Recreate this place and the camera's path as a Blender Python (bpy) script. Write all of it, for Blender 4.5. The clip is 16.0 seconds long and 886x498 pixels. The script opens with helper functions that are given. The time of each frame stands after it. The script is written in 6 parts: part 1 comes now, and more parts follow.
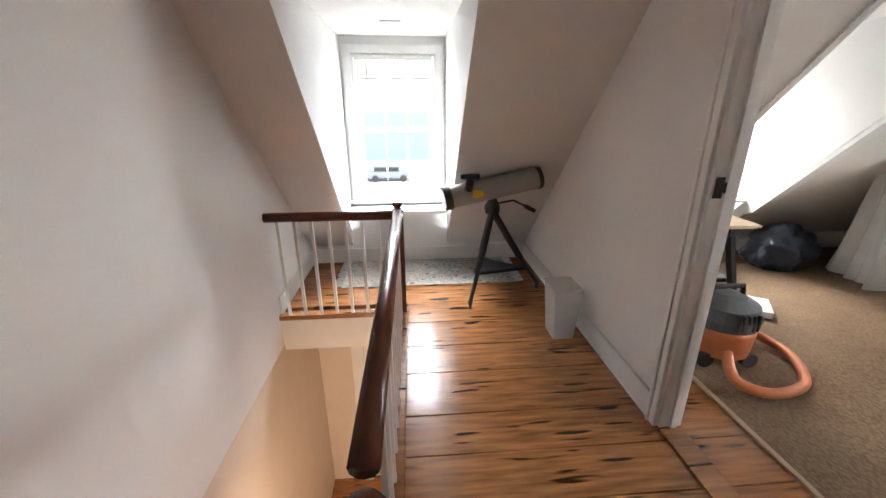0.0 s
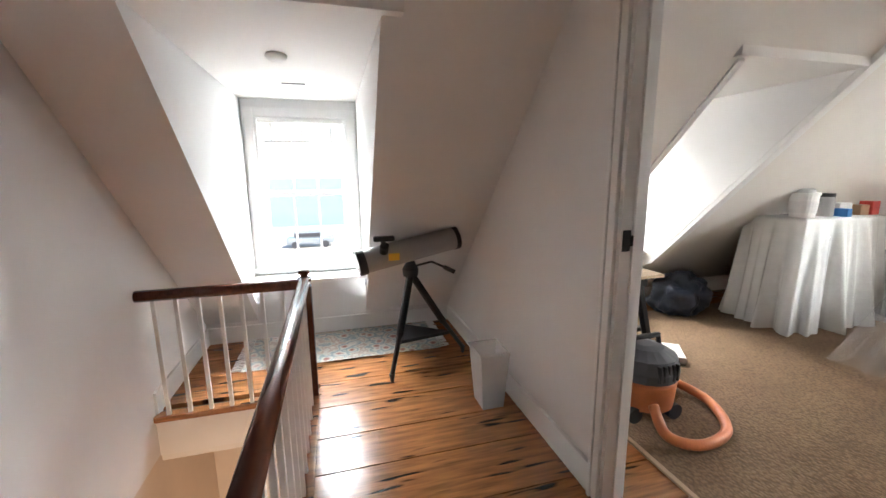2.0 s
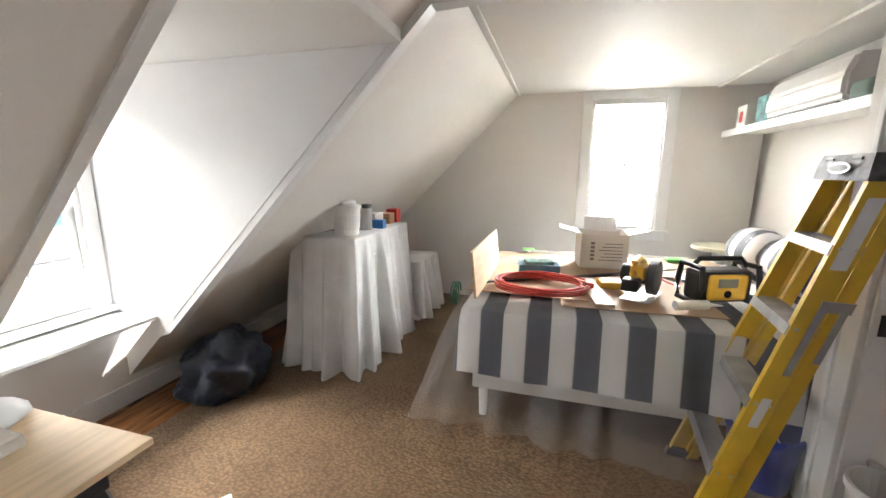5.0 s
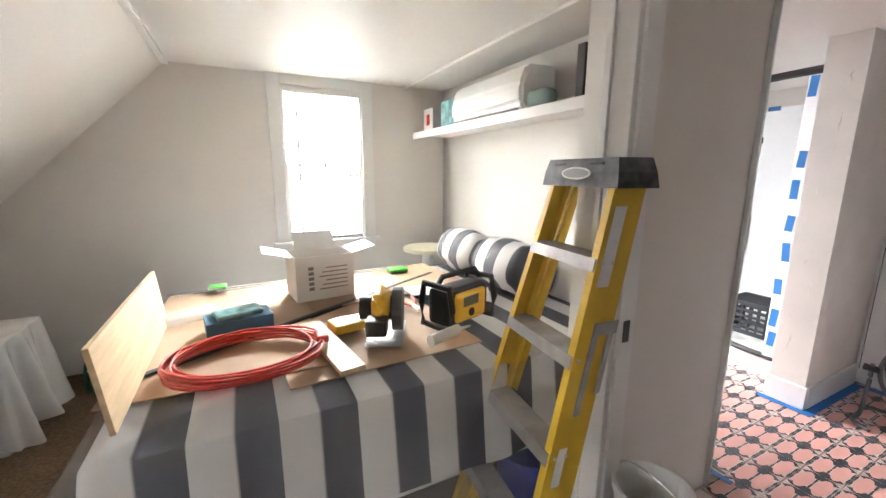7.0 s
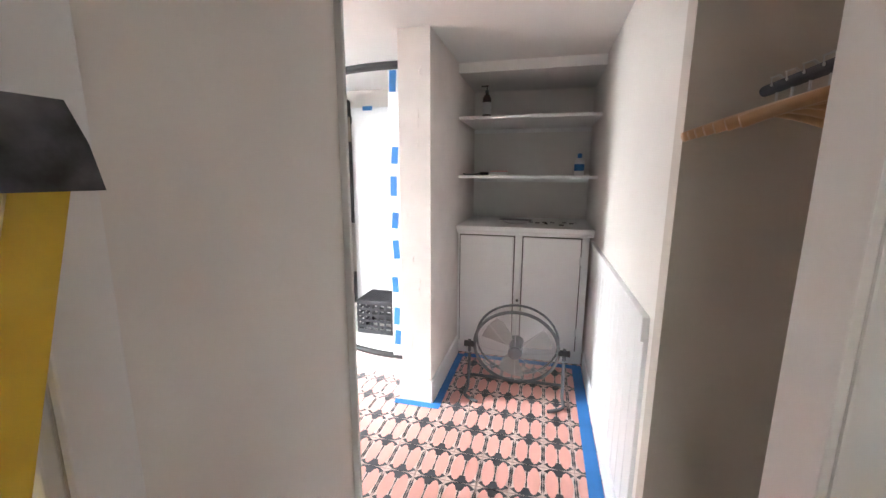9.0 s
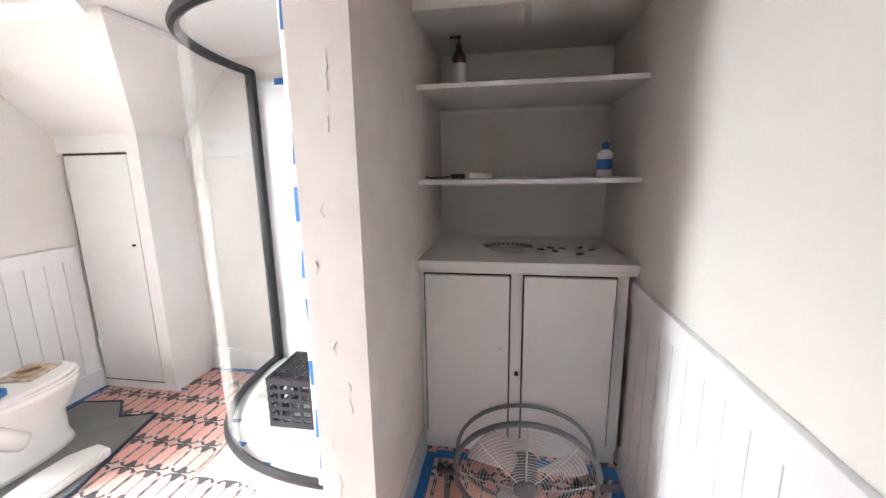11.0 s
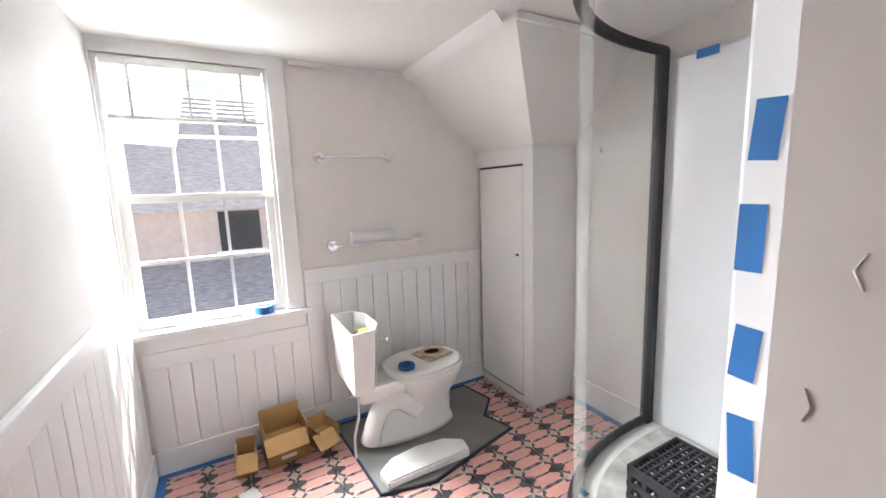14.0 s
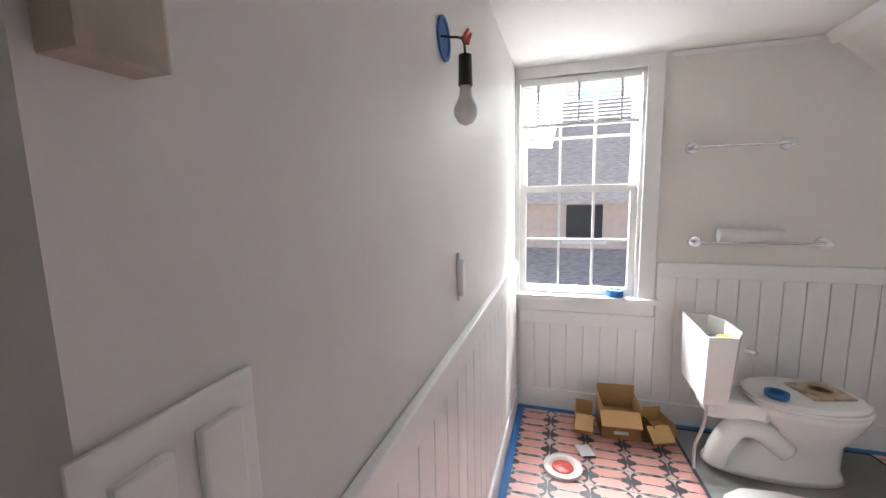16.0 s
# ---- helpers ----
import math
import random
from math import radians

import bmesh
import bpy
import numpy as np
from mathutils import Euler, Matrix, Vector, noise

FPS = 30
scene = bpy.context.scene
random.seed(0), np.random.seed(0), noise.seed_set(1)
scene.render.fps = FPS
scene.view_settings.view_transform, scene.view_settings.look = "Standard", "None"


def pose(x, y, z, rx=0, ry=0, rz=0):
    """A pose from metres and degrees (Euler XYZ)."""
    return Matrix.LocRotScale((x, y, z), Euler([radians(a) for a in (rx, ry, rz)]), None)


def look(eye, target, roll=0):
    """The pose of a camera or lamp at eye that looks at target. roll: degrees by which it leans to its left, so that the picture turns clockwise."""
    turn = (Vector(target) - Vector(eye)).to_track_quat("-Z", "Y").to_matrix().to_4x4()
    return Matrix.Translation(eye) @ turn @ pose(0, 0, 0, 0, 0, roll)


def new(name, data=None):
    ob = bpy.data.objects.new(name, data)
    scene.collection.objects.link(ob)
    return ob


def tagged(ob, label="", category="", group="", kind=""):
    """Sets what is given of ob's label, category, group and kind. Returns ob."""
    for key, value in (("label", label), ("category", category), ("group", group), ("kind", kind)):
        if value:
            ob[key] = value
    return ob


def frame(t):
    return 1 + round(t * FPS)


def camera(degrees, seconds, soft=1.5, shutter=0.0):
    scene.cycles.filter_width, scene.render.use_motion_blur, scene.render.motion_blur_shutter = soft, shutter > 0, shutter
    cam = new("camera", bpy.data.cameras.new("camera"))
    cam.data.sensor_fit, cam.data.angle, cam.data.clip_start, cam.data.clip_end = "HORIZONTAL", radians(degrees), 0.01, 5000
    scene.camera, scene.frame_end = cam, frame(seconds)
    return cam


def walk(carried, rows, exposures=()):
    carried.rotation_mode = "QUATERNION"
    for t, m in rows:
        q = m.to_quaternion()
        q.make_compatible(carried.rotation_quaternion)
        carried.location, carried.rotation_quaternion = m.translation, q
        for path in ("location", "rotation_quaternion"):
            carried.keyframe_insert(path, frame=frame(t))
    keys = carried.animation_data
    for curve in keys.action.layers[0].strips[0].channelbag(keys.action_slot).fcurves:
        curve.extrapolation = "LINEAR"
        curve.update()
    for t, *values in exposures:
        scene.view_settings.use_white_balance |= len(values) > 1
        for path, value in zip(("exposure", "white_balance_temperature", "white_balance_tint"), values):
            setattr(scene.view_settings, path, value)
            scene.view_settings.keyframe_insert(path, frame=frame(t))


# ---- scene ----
cam = camera(96.8, 16.0)
PATH = [
    (0, (-0.046, -0.183, 1.406), (0.095, 1.698, 0.741), -0.3),
    (0.5, (-0.069, -0.2, 1.416), (0.11, 1.69, 0.788), -0.3),
    (1, (-0.094, -0.191, 1.413), (0.146, 1.731, 0.913), -0.2),
    (1.5, (-0.084, -0.154, 1.396), (0.253, 1.778, 1.003), -0.4),
    (2, (0.047, -0.024, 1.374), (0.565, 1.873, 1.009), -0.6),
    (2.5, (0.296, 0.186, 1.401), (1.046, 2.002, 1.024), -0.6),
    (3, (0.493, 0.426, 1.409), (1.528, 2.092, 1.019), -0.5),
    (3.5, (0.743, 0.602, 1.432), (2.052, 2.061, 1.034), -0.3),
    (4, (0.995, 0.744, 1.45), (2.541, 1.948, 1.053), -0.1),
    (4.2, (1.062, 0.802, 1.444), (2.701, 1.878, 1.048), -0.0),
    (6.3, (2.045, 1.126, 1.463), (3.987, 0.846, 1.076), 0.2),
    (6.5, (2.114, 1.124, 1.469), (4.033, 0.722, 1.077), -0.0),
    (7, (2.227, 1.023, 1.469), (3.976, 0.13, 1.089), 0.3),
    (7.5, (2.352, 0.84, 1.467), (3.816, -0.468, 1.087), 0.3),
    (8, (2.468, 0.608, 1.443), (3.566, -1.02, 1.064), 0.5),
    (8.2, (2.523, 0.544, 1.442), (3.456, -1.185, 1.064), 0.9),
    (8.5, (2.559, 0.443, 1.446), (3.299, -1.377, 1.071), 0.5),
    (8.8, (2.582, 0.263, 1.445), (3.131, -1.625, 1.079), 0.1),
    (9, (2.562, 0.177, 1.443), (3.05, -1.727, 1.074), 0.2),
    (9.2, (2.585, 0.057, 1.443), (2.994, -1.866, 1.075), 0.2),
    (11.3, (2.814, -1.013, 1.487), (3.137, -2.948, 1.096), -0.9),
    (11.5, (2.837, -1.026, 1.483), (3.201, -2.954, 1.096), -1.1),
    (12, (2.9, -1.098, 1.495), (3.436, -2.985, 1.111), -1.4),
    (12.5, (3.006, -1.239, 1.494), (3.801, -3.037, 1.124), -1.7),
    (13, (3.119, -1.394, 1.496), (4.226, -3.023, 1.145), -1.9),
    (13.5, (3.179, -1.472, 1.488), (4.63, -2.81, 1.166), -2.1),
    (14, (3.178, -1.438, 1.482), (4.907, -2.4, 1.184), -2.0),
    (14.5, (3.164, -1.492, 1.464), (5.069, -2.032, 1.183), -1.8),
    (15, (3.128, -1.435, 1.459), (5.105, -1.563, 1.19), -1.6),
    (15.5, (3.057, -1.382, 1.452), (5.026, -1.145, 1.19), -1.2),
    (16, (3.002, -1.279, 1.457), (4.896, -0.696, 1.19), -1.2),
]
walk(cam, [(t, look(eye, target, roll)) for t, eye, target, roll in PATH],
     exposures=[(0.0, 1.65), (2.5, 1.65), (4.0, 1.5), (7.0, 1.3), (9.0, 1.75), (11.5, 1.55), (13.0, 1.15), (14.5, 0.5), (16.0, 0.3)])

# ---- world and light ----
world = bpy.data.worlds.new("world")
scene.world = world
world.use_nodes = True
wn = world.node_tree
sky = wn.nodes.new("ShaderNodeTexSky")
sky.sky_type, sky.sun_disc = "NISHITA", False
sky.sun_elevation, sky.sun_rotation = radians(48), radians(137)
wn.nodes["Background"].inputs[1].default_value = 0.15
wn.links.new(sky.outputs[0], wn.nodes["Background"].inputs[0])
sun = new("sun", bpy.data.lights.new("sun", "SUN"))
sun.data.energy, sun.data.angle, sun.data.color = 4.0, radians(0.5), (1.0, 0.95, 0.87)
sun.matrix_world = look((0, 0, 0), (-0.55, 0.6, -0.85))


def sky_lamp(name, eye, target, w, h, energy):
    lamp = new(name, bpy.data.lights.new(name, "AREA"))
    lamp.data.shape, lamp.data.size, lamp.data.size_y, lamp.data.energy = "RECTANGLE", w, h, energy
    lamp.data.color = (0.93, 0.97, 1.0)
    lamp.matrix_world = look(eye, target)


sky_lamp("sky_light_hall", (-0.35, 4.5, 2.55), (0.1, 2.4, 0.8), 2.3, 1.5, 270)
sky_lamp("sky_light_dormer", (2.5, 4.7, 2.5), (2.6, 2.6, 0.7), 1.3, 1.2, 130)
sky_lamp("sky_light_bedroom", (6.3, 0.35, 1.75), (4.0, 0.5, 0.9), 1.1, 1.5, 120)
sky_lamp("sky_light_bath", (7.0, -0.58, 2.55), (4.0, -2.3, 0.9), 1.6, 1.3, 680)
sky_lamp("stair_lamp_below", (-0.5, 0.6, -0.75), (-0.5, 1.6, -2.4), 0.3, 0.3, 14)
bpy.data.lights["sky_light_bedroom"].color = bpy.data.lights["sky_light_dormer"].color = (1.0, 0.96, 0.92)
bpy.data.lights["stair_lamp_below"].color = (1.0, 0.72, 0.5)


# ---- materials ----
def mat(name, color, rough=0.6, metal=0.0, var=0.06, scale=6.0, bump=0.0, bscale=60.0, spec=0.5, trans=0.0, alpha=1.0, stretch=(1, 1, 1)):
    m = bpy.data.materials.new(name)
    m.use_nodes = True
    n, l = m.node_tree.nodes, m.node_tree.links
    b = n["Principled BSDF"]
    b.inputs["Roughness"].default_value, b.inputs["Metallic"].default_value = rough, metal
    b.inputs["Specular IOR Level"].default_value = spec
    b.inputs["Transmission Weight"].default_value, b.inputs["Alpha"].default_value = trans, alpha
    co = n.new("ShaderNodeTexCoord")
    mp = n.new("ShaderNodeMapping")
    mp.inputs["Scale"].default_value = stretch
    l.new(co.outputs["Object"], mp.inputs[0])
    t = n.new("ShaderNodeTexNoise")
    t.inputs["Scale"].default_value, t.inputs["Detail"].default_value = scale, 5.0
    l.new(mp.outputs[0], t.inputs["Vector"])
    r = n.new("ShaderNodeValToRGB")
    r.color_ramp.elements[0].position, r.color_ramp.elements[1].position = 0.3, 0.7
    r.color_ramp.elements[0].color = (*[max(0, c * (1 - var)) for c in color], 1)
    r.color_ramp.elements[1].color = (*[min(1, c * (1 + var)) for c in color], 1)
    l.new(t.outputs["Fac"], r.inputs[0])
    l.new(r.outputs[0], b.inputs["Base Color"])
    if bump:
        t2 = n.new("ShaderNodeTexNoise")
        t2.inputs["Scale"].default_value, t2.inputs["Detail"].default_value = bscale, 3.0
        l.new(mp.outputs[0], t2.inputs["Vector"])
        bp = n.new("ShaderNodeBump")
        bp.inputs["Strength"].default_value, bp.inputs["Distance"].default_value = bump, 0.01
        l.new(t2.outputs["Fac"], bp.inputs["Height"])
        l.new(bp.outputs[0], b.inputs["Normal"])
    return m


WALL = mat("plaster_white", (0.78, 0.775, 0.77), 0.6, var=0.025, scale=2.2, bump=0.25, bscale=9)
WALLB = mat("plaster_cream", (0.76, 0.735, 0.695), 0.6, var=0.02, scale=2.0, bump=0.12, bscale=12)
SKIM = mat("skimmed_plaster_patchy", (0.72, 0.70, 0.68), 0.5, var=0.05, scale=2.5, bump=0.1, bscale=6)
CEIL = mat("ceiling_paint", (0.79, 0.78, 0.75), 0.6, var=0.015, scale=2.0, bump=0.06, bscale=14)
TRIM = mat("gloss_white_trim", (0.8, 0.8, 0.79), 0.3, var=0.02, scale=5, bump=0.05, bscale=20)
BEAD = mat("beadboard_paint", (0.8, 0.8, 0.8), 0.33, var=0.02, scale=4, bump=0.04, bscale=25)
COLUMN = mat("gouged_plaster", (0.76, 0.70, 0.66), 0.55, var=0.05, scale=5, bump=0.5, bscale=5)
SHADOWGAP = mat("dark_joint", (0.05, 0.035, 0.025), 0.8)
RAIL = mat("mahogany_varnish", (0.1, 0.03, 0.014), 0.22, var=0.25, scale=5, stretch=(8, 1, 8))
BLACK = mat("black_plastic", (0.018, 0.018, 0.02), 0.45, var=0.1, bump=0.05)
DARK = mat("dark_rubber", (0.03, 0.03, 0.035), 0.6, var=0.1)
STEEL = mat("brushed_steel", (0.6, 0.6, 0.6), 0.28, 1.0, var=0.06, scale=20)
CHROME = mat("chrome", (0.75, 0.75, 0.76), 0.12, 1.0, var=0.02)
SILVER = mat("silver_tube_paint", (0.36, 0.35, 0.35), 0.38, 0.4, var=0.03)
YELLOW = mat("ladder_yellow", (0.62, 0.40, 0.03), 0.42, var=0.12, scale=9, bump=0.05)
TOOLY = mat("tool_yellow", (0.78, 0.48, 0.05), 0.4, var=0.06)
LADGREY = mat("ladder_cap_grey", (0.06, 0.06, 0.066), 0.6, var=0.7, scale=26)
ALU = mat("worn_aluminium", (0.36, 0.35, 0.34), 0.5, 0.6, var=0.18, scale=14)
ORANGE = mat("orange_hose", (0.5, 0.15, 0.05), 0.45, var=0.12, scale=12)
RED = mat("red_cable", (0.55, 0.05, 0.035), 0.4, var=0.15, scale=12)
GREYP = mat("grey_plastic", (0.1, 0.105, 0.115), 0.5, var=0.15)
PINE = mat("pine_plywood", (0.62, 0.46, 0.28), 0.55, var=0.14, scale=4, stretch=(1, 9, 9))
CARD = mat("cardboard", (0.42, 0.29, 0.19), 0.75, var=0.08, scale=3, bump=0.05)
CARDBOX = mat("brown_carton", (0.42, 0.25, 0.1), 0.7, var=0.1)
WHITEP = mat("white_plastic", (0.78, 0.78, 0.76), 0.35, var=0.03)
PAPER = mat("printed_white_card", (0.7, 0.7, 0.69), 0.6, var=0.04)
INK = mat("grey_ink", (0.2, 0.2, 0.21), 0.7)
CERAMIC = mat("porcelain", (0.8, 0.8, 0.78), 0.12, var=0.015)
TANKIN = mat("porcelain_inside", (0.45, 0.42, 0.36), 0.4, var=0.1)
MATG = mat("grey_foam_mat", (0.2, 0.2, 0.19), 0.7, var=0.08, bump=0.05)
NAVY = mat("navy_binding", (0.02, 0.03, 0.06), 0.7)
BLUE = mat("blue_masking_tape", (0.02, 0.15, 0.42), 0.6, var=0.1)
BAG = mat("navy_plastic_bag", (0.022, 0.03, 0.05), 0.3, var=0.3, scale=8)
TEAL = mat("teal_print", (0.12, 0.3, 0.3), 0.5, var=0.6, scale=18)
GREEN = mat("green_tool_plastic", (0.1, 0.5, 0.06), 0.45)
AMBER = mat("amber_bottle", (0.05, 0.025, 0.02), 0.2)
WOODH = mat("hanger_wood", (0.5, 0.3, 0.17), 0.4, var=0.15, scale=9)
# plaster downstairs, tinted with the warm light that falls on it
LOWWALL = mat("warm_lit_stair_plaster", (0.68, 0.6, 0.52), 0.6, var=0.03, bump=0.15, bscale=9)
GLASS = mat("window_glass", (1, 1, 1), 0.0, trans=1.0, var=0)
GLASS.node_tree.nodes["Principled BSDF"].inputs["IOR"].default_value = 1.03
FROST = mat("translucent_plastic", (0.9, 0.9, 0.9), 0.3, alpha=0.3, var=0.05)
SHGLASS = mat("dusty_shower_glass", (0.7, 0.71, 0.67), 0.12, alpha=0.17, var=0.25, scale=4)
FILM = mat("clear_film", (0.85, 0.86, 0.87), 0.14, alpha=0.12, var=0.1, bump=0.9, bscale=7)
SHEET = mat("milky_dust_sheet", (0.88, 0.88, 0.87), 0.2, alpha=0.66, var=0.06, bump=0.8, bscale=9)
SEAT_PRINT = mat("printed_wrapper", (0.42, 0.33, 0.24), 0.4, var=0.5, scale=20)
SLATS = mat("blind_slat", (0.82, 0.83, 0.82), 0.5, trans=0.0, var=0.02)
BULB = mat("opal_bulb", (0.8, 0.8, 0.78), 0.25)
SAND = mat("sand_ground", (0.5, 0.46, 0.4), 0.9, var=0.15, scale=0.3)
SEA = mat("sea_water", (0.12, 0.32, 0.36), 0.3, var=0.2, scale=0.02)
SHINGLE = mat("grey_shingle", (0.42, 0.38, 0.37), 0.8, var=0.3, scale=6, stretch=(1, 1, 8))
PINKWALL = mat("pale_pink_clapboard", (0.62, 0.5, 0.46), 0.7, var=0.08)
CARRED = mat("red_car_paint", (0.5, 0.02, 0.02), 0.25)
CARGREY = mat("grey_car_paint", (0.25, 0.28, 0.3), 0.25, 0.3)
# closet walls: the shade inside is put into the plaster's colour
WALLTAN_SHADED = mat("shaded_closet_plaster", (0.56, 0.51, 0.45), 0.6, var=0.03, bump=0.1, bscale=12)


def plank_mat():
    m = mat("pine_floor_varnished", (0.28, 0.12, 0.045), 0.18, var=0.42, scale=3.0, bump=0.04, bscale=20, stretch=(1.2, 12, 12))
    n, l = m.node_tree.nodes, m.node_tree.links
    b = n["Principled BSDF"]
    base = b.inputs["Base Color"].links[0].from_socket
    co = n.new("ShaderNodeTexCoord")
    info = n.new("ShaderNodeObjectInfo")
    mp = n.new("ShaderNodeMapping")
    mp.inputs["Scale"].default_value = (2.6, 20, 1)
    add = n.new("ShaderNodeVectorMath")
    mul = n.new("ShaderNodeVectorMath")
    mul.operation = "SCALE"
    mul.inputs[0].default_value = (17, 31, 0)
    l.new(info.outputs["Random"], mul.inputs["Scale"])
    l.new(co.outputs["Object"], mp.inputs[0])
    l.new(mp.outputs[0], add.inputs[0])
    l.new(mul.outputs[0], add.inputs[1])
    t = n.new("ShaderNodeTexNoise")
    t.inputs["Scale"].default_value, t.inputs["Detail"].default_value = 1.3, 1.0
    l.new(add.outputs[0], t.inputs["Vector"])
    r = n.new("ShaderNodeValToRGB")
    r.color_ramp.elements[0].position, r.color_ramp.elements[1].position = 0.62, 0.69
    r.color_ramp.elements[0].color, r.color_ramp.elements[1].color = (0, 0, 0, 1), (1, 1, 1, 1)
    l.new(t.outputs["Fac"], r.inputs[0])
    mx = n.new("ShaderNodeMixRGB")
    mx.inputs[2].default_value = (0.035, 0.012, 0.005, 1)
    l.new(r.outputs[0], mx.inputs[0])
    l.new(base, mx.inputs[1])
    l.new(mx.outputs[0], b.inputs["Base Color"])
    return m


def carpet_mat():
    m = mat("woven_tan_carpet", (0.185, 0.118, 0.066), 0.9, var=0.12, scale=5)
    n, l = m.node_tree.nodes, m.node_tree.links
    b = n["Principled BSDF"]
    base = b.inputs["Base Color"].links[0].from_socket
    co = n.new("ShaderNodeTexCoord")
    v = n.new("ShaderNodeTexVoronoi")
    v.inputs["Scale"].default_value = 80
    mp = n.new("ShaderNodeMapping")
    mp.inputs["Scale"].default_value = (1, 0.6, 1)
    l.new(co.outputs["Object"], mp.inputs[0])
    l.new(mp.outputs[0], v.inputs["Vector"])
    mx = n.new("ShaderNodeMixRGB")
    mx.blend_type = "MULTIPLY"
    mx.inputs[0].default_value = 0.55
    r = n.new("ShaderNodeValToRGB")
    r.color_ramp.elements[0].color, r.color_ramp.elements[1].color = (1.15, 1.12, 1.05, 1), (0.35, 0.32, 0.28, 1)
    r.color_ramp.elements[0].position, r.color_ramp.elements[1].position = 0.2, 0.75
    l.new(v.outputs["Distance"], r.inputs[0])
    l.new(base, mx.inputs[1])
    l.new(r.outputs[0], mx.inputs[2])
    l.new(mx.outputs[0], b.inputs["Base Color"])
    bp = n.new("ShaderNodeBump")
    bp.invert = True
    bp.inputs["Strength"].default_value, bp.inputs["Distance"].default_value = 0.8, 0.006
    l.new(v.outputs["Distance"], bp.inputs["Height"])
    l.new(bp.outputs[0], b.inputs["Normal"])
    return m


def axis_pattern(m, axis, scale, dark, light, sharp=0.02, offset=0.0, share=0.5):
    """Two-colour stripes across one axis of the object."""
    n, l = m.node_tree.nodes, m.node_tree.links
    co = n.new("ShaderNodeTexCoord")
    sep = n.new("ShaderNodeSeparateXYZ")
    l.new(co.outputs["Object"], sep.inputs[0])
    a = n.new("ShaderNodeMath")
    a.operation = "MULTIPLY_ADD"
    a.inputs[1].default_value, a.inputs[2].default_value = scale, offset
    l.new(sep.outputs[axis], a.inputs[0])
    f = n.new("ShaderNodeMath")
    f.operation = "FRACT"
    l.new(a.outputs[0], f.inputs[0])
    r = n.new("ShaderNodeValToRGB")
    e = r.color_ramp.elements
    e[0].position, e[1].position = share - sharp, share + sharp
    e[0].color, e[1].color = (*dark, 1), (*light, 1)
    l.new(f.outputs[0], r.inputs[0])
    l.new(r.outputs[0], n["Principled BSDF"].inputs["Base Color"])
    return m


PLANK, CARPET = plank_mat(), carpet_mat()
QUILT = axis_pattern(mat("striped_quilt", (0.5, 0.5, 0.5), 0.7, bump=0.25, bscale=14), 1, 1 / 0.25, (0.028, 0.035, 0.06), (0.72, 0.71, 0.7), offset=0.1)
STRIPEP = axis_pattern(mat("striped_pillow_case", (0.5, 0.5, 0.5), 0.7, bump=0.3, bscale=14), 0, 1 / 0.22, (0.028, 0.035, 0.06), (0.72, 0.71, 0.7))


def rug_mat():
    m = mat("faded_oriental_rug", (0.5, 0.48, 0.43), 0.95, bump=0.4, bscale=90)
    n, l = m.node_tree.nodes, m.node_tree.links
    b = n["Principled BSDF"]
    co = n.new("ShaderNodeTexCoord")
    v = n.new("ShaderNodeTexVoronoi")
    v.inputs["Scale"].default_value = 8
    w = n.new("ShaderNodeTexNoise")
    w.inputs["Scale"].default_value = 15
    l.new(co.outputs["Object"], v.inputs["Vector"])
    l.new(co.outputs["Object"], w.inputs["Vector"])
    mx = n.new("ShaderNodeMath")
    mx.operation = "MULTIPLY"
    l.new(v.outputs["Distance"], mx.inputs[0])
    l.new(w.outputs["Fac"], mx.inputs[1])
    r = n.new("ShaderNodeValToRGB")
    e = r.color_ramp.elements
    e[0].color, e[0].position = (0.3, 0.14, 0.12, 1), 0.05
    e[1].color, e[1].position = (0.55, 0.52, 0.45, 1), 0.45
    for p, c in ((0.13, (0.55, 0.52, 0.46, 1)), (0.2, (0.22, 0.28, 0.3, 1)), (0.28, (0.52, 0.5, 0.44, 1)), (0.34, (0.38, 0.3, 0.26, 1))):
        k = e.new(p)
        k.color = c
    l.new(mx.outputs[0], r.inputs[0])
    l.new(r.outputs[0], b.inputs["Base Color"])
    return m


RUG = rug_mat()
TILEP = mat("pink_tile_glaze", (0.72, 0.36, 0.31), 0.4, var=0.06, scale=8)
TILED = mat("charcoal_tile_glaze", (0.06, 0.062, 0.07), 0.45, var=0.2)
GROUT = mat("pale_grout", (0.6, 0.52, 0.48), 0.8)
TILEB = mat("tile_body_blush", (0.66, 0.5, 0.45), 0.45, var=0.06)


# ---- mesh helpers ----
def link(name, bm, m, parent=None, smooth=False):
    me = bpy.data.meshes.new(name)
    bmesh.ops.recalc_face_normals(bm, faces=bm.faces)
    bm.to_mesh(me)
    bm.free()
    if smooth:
        me.polygons.foreach_set("use_smooth", [True] * len(me.polygons))
    me.materials.append(m)
    ob = new(name, me)
    if parent:
        ob.parent = parent
    return ob


def part(name, bm, m, parent, label="", smooth=False):
    ob = link(name, bm, m, parent, smooth)
    return tagged(ob, label) if label else ob


def thing(name, label, category, group=""):
    return tagged(new(name), label, category, group)


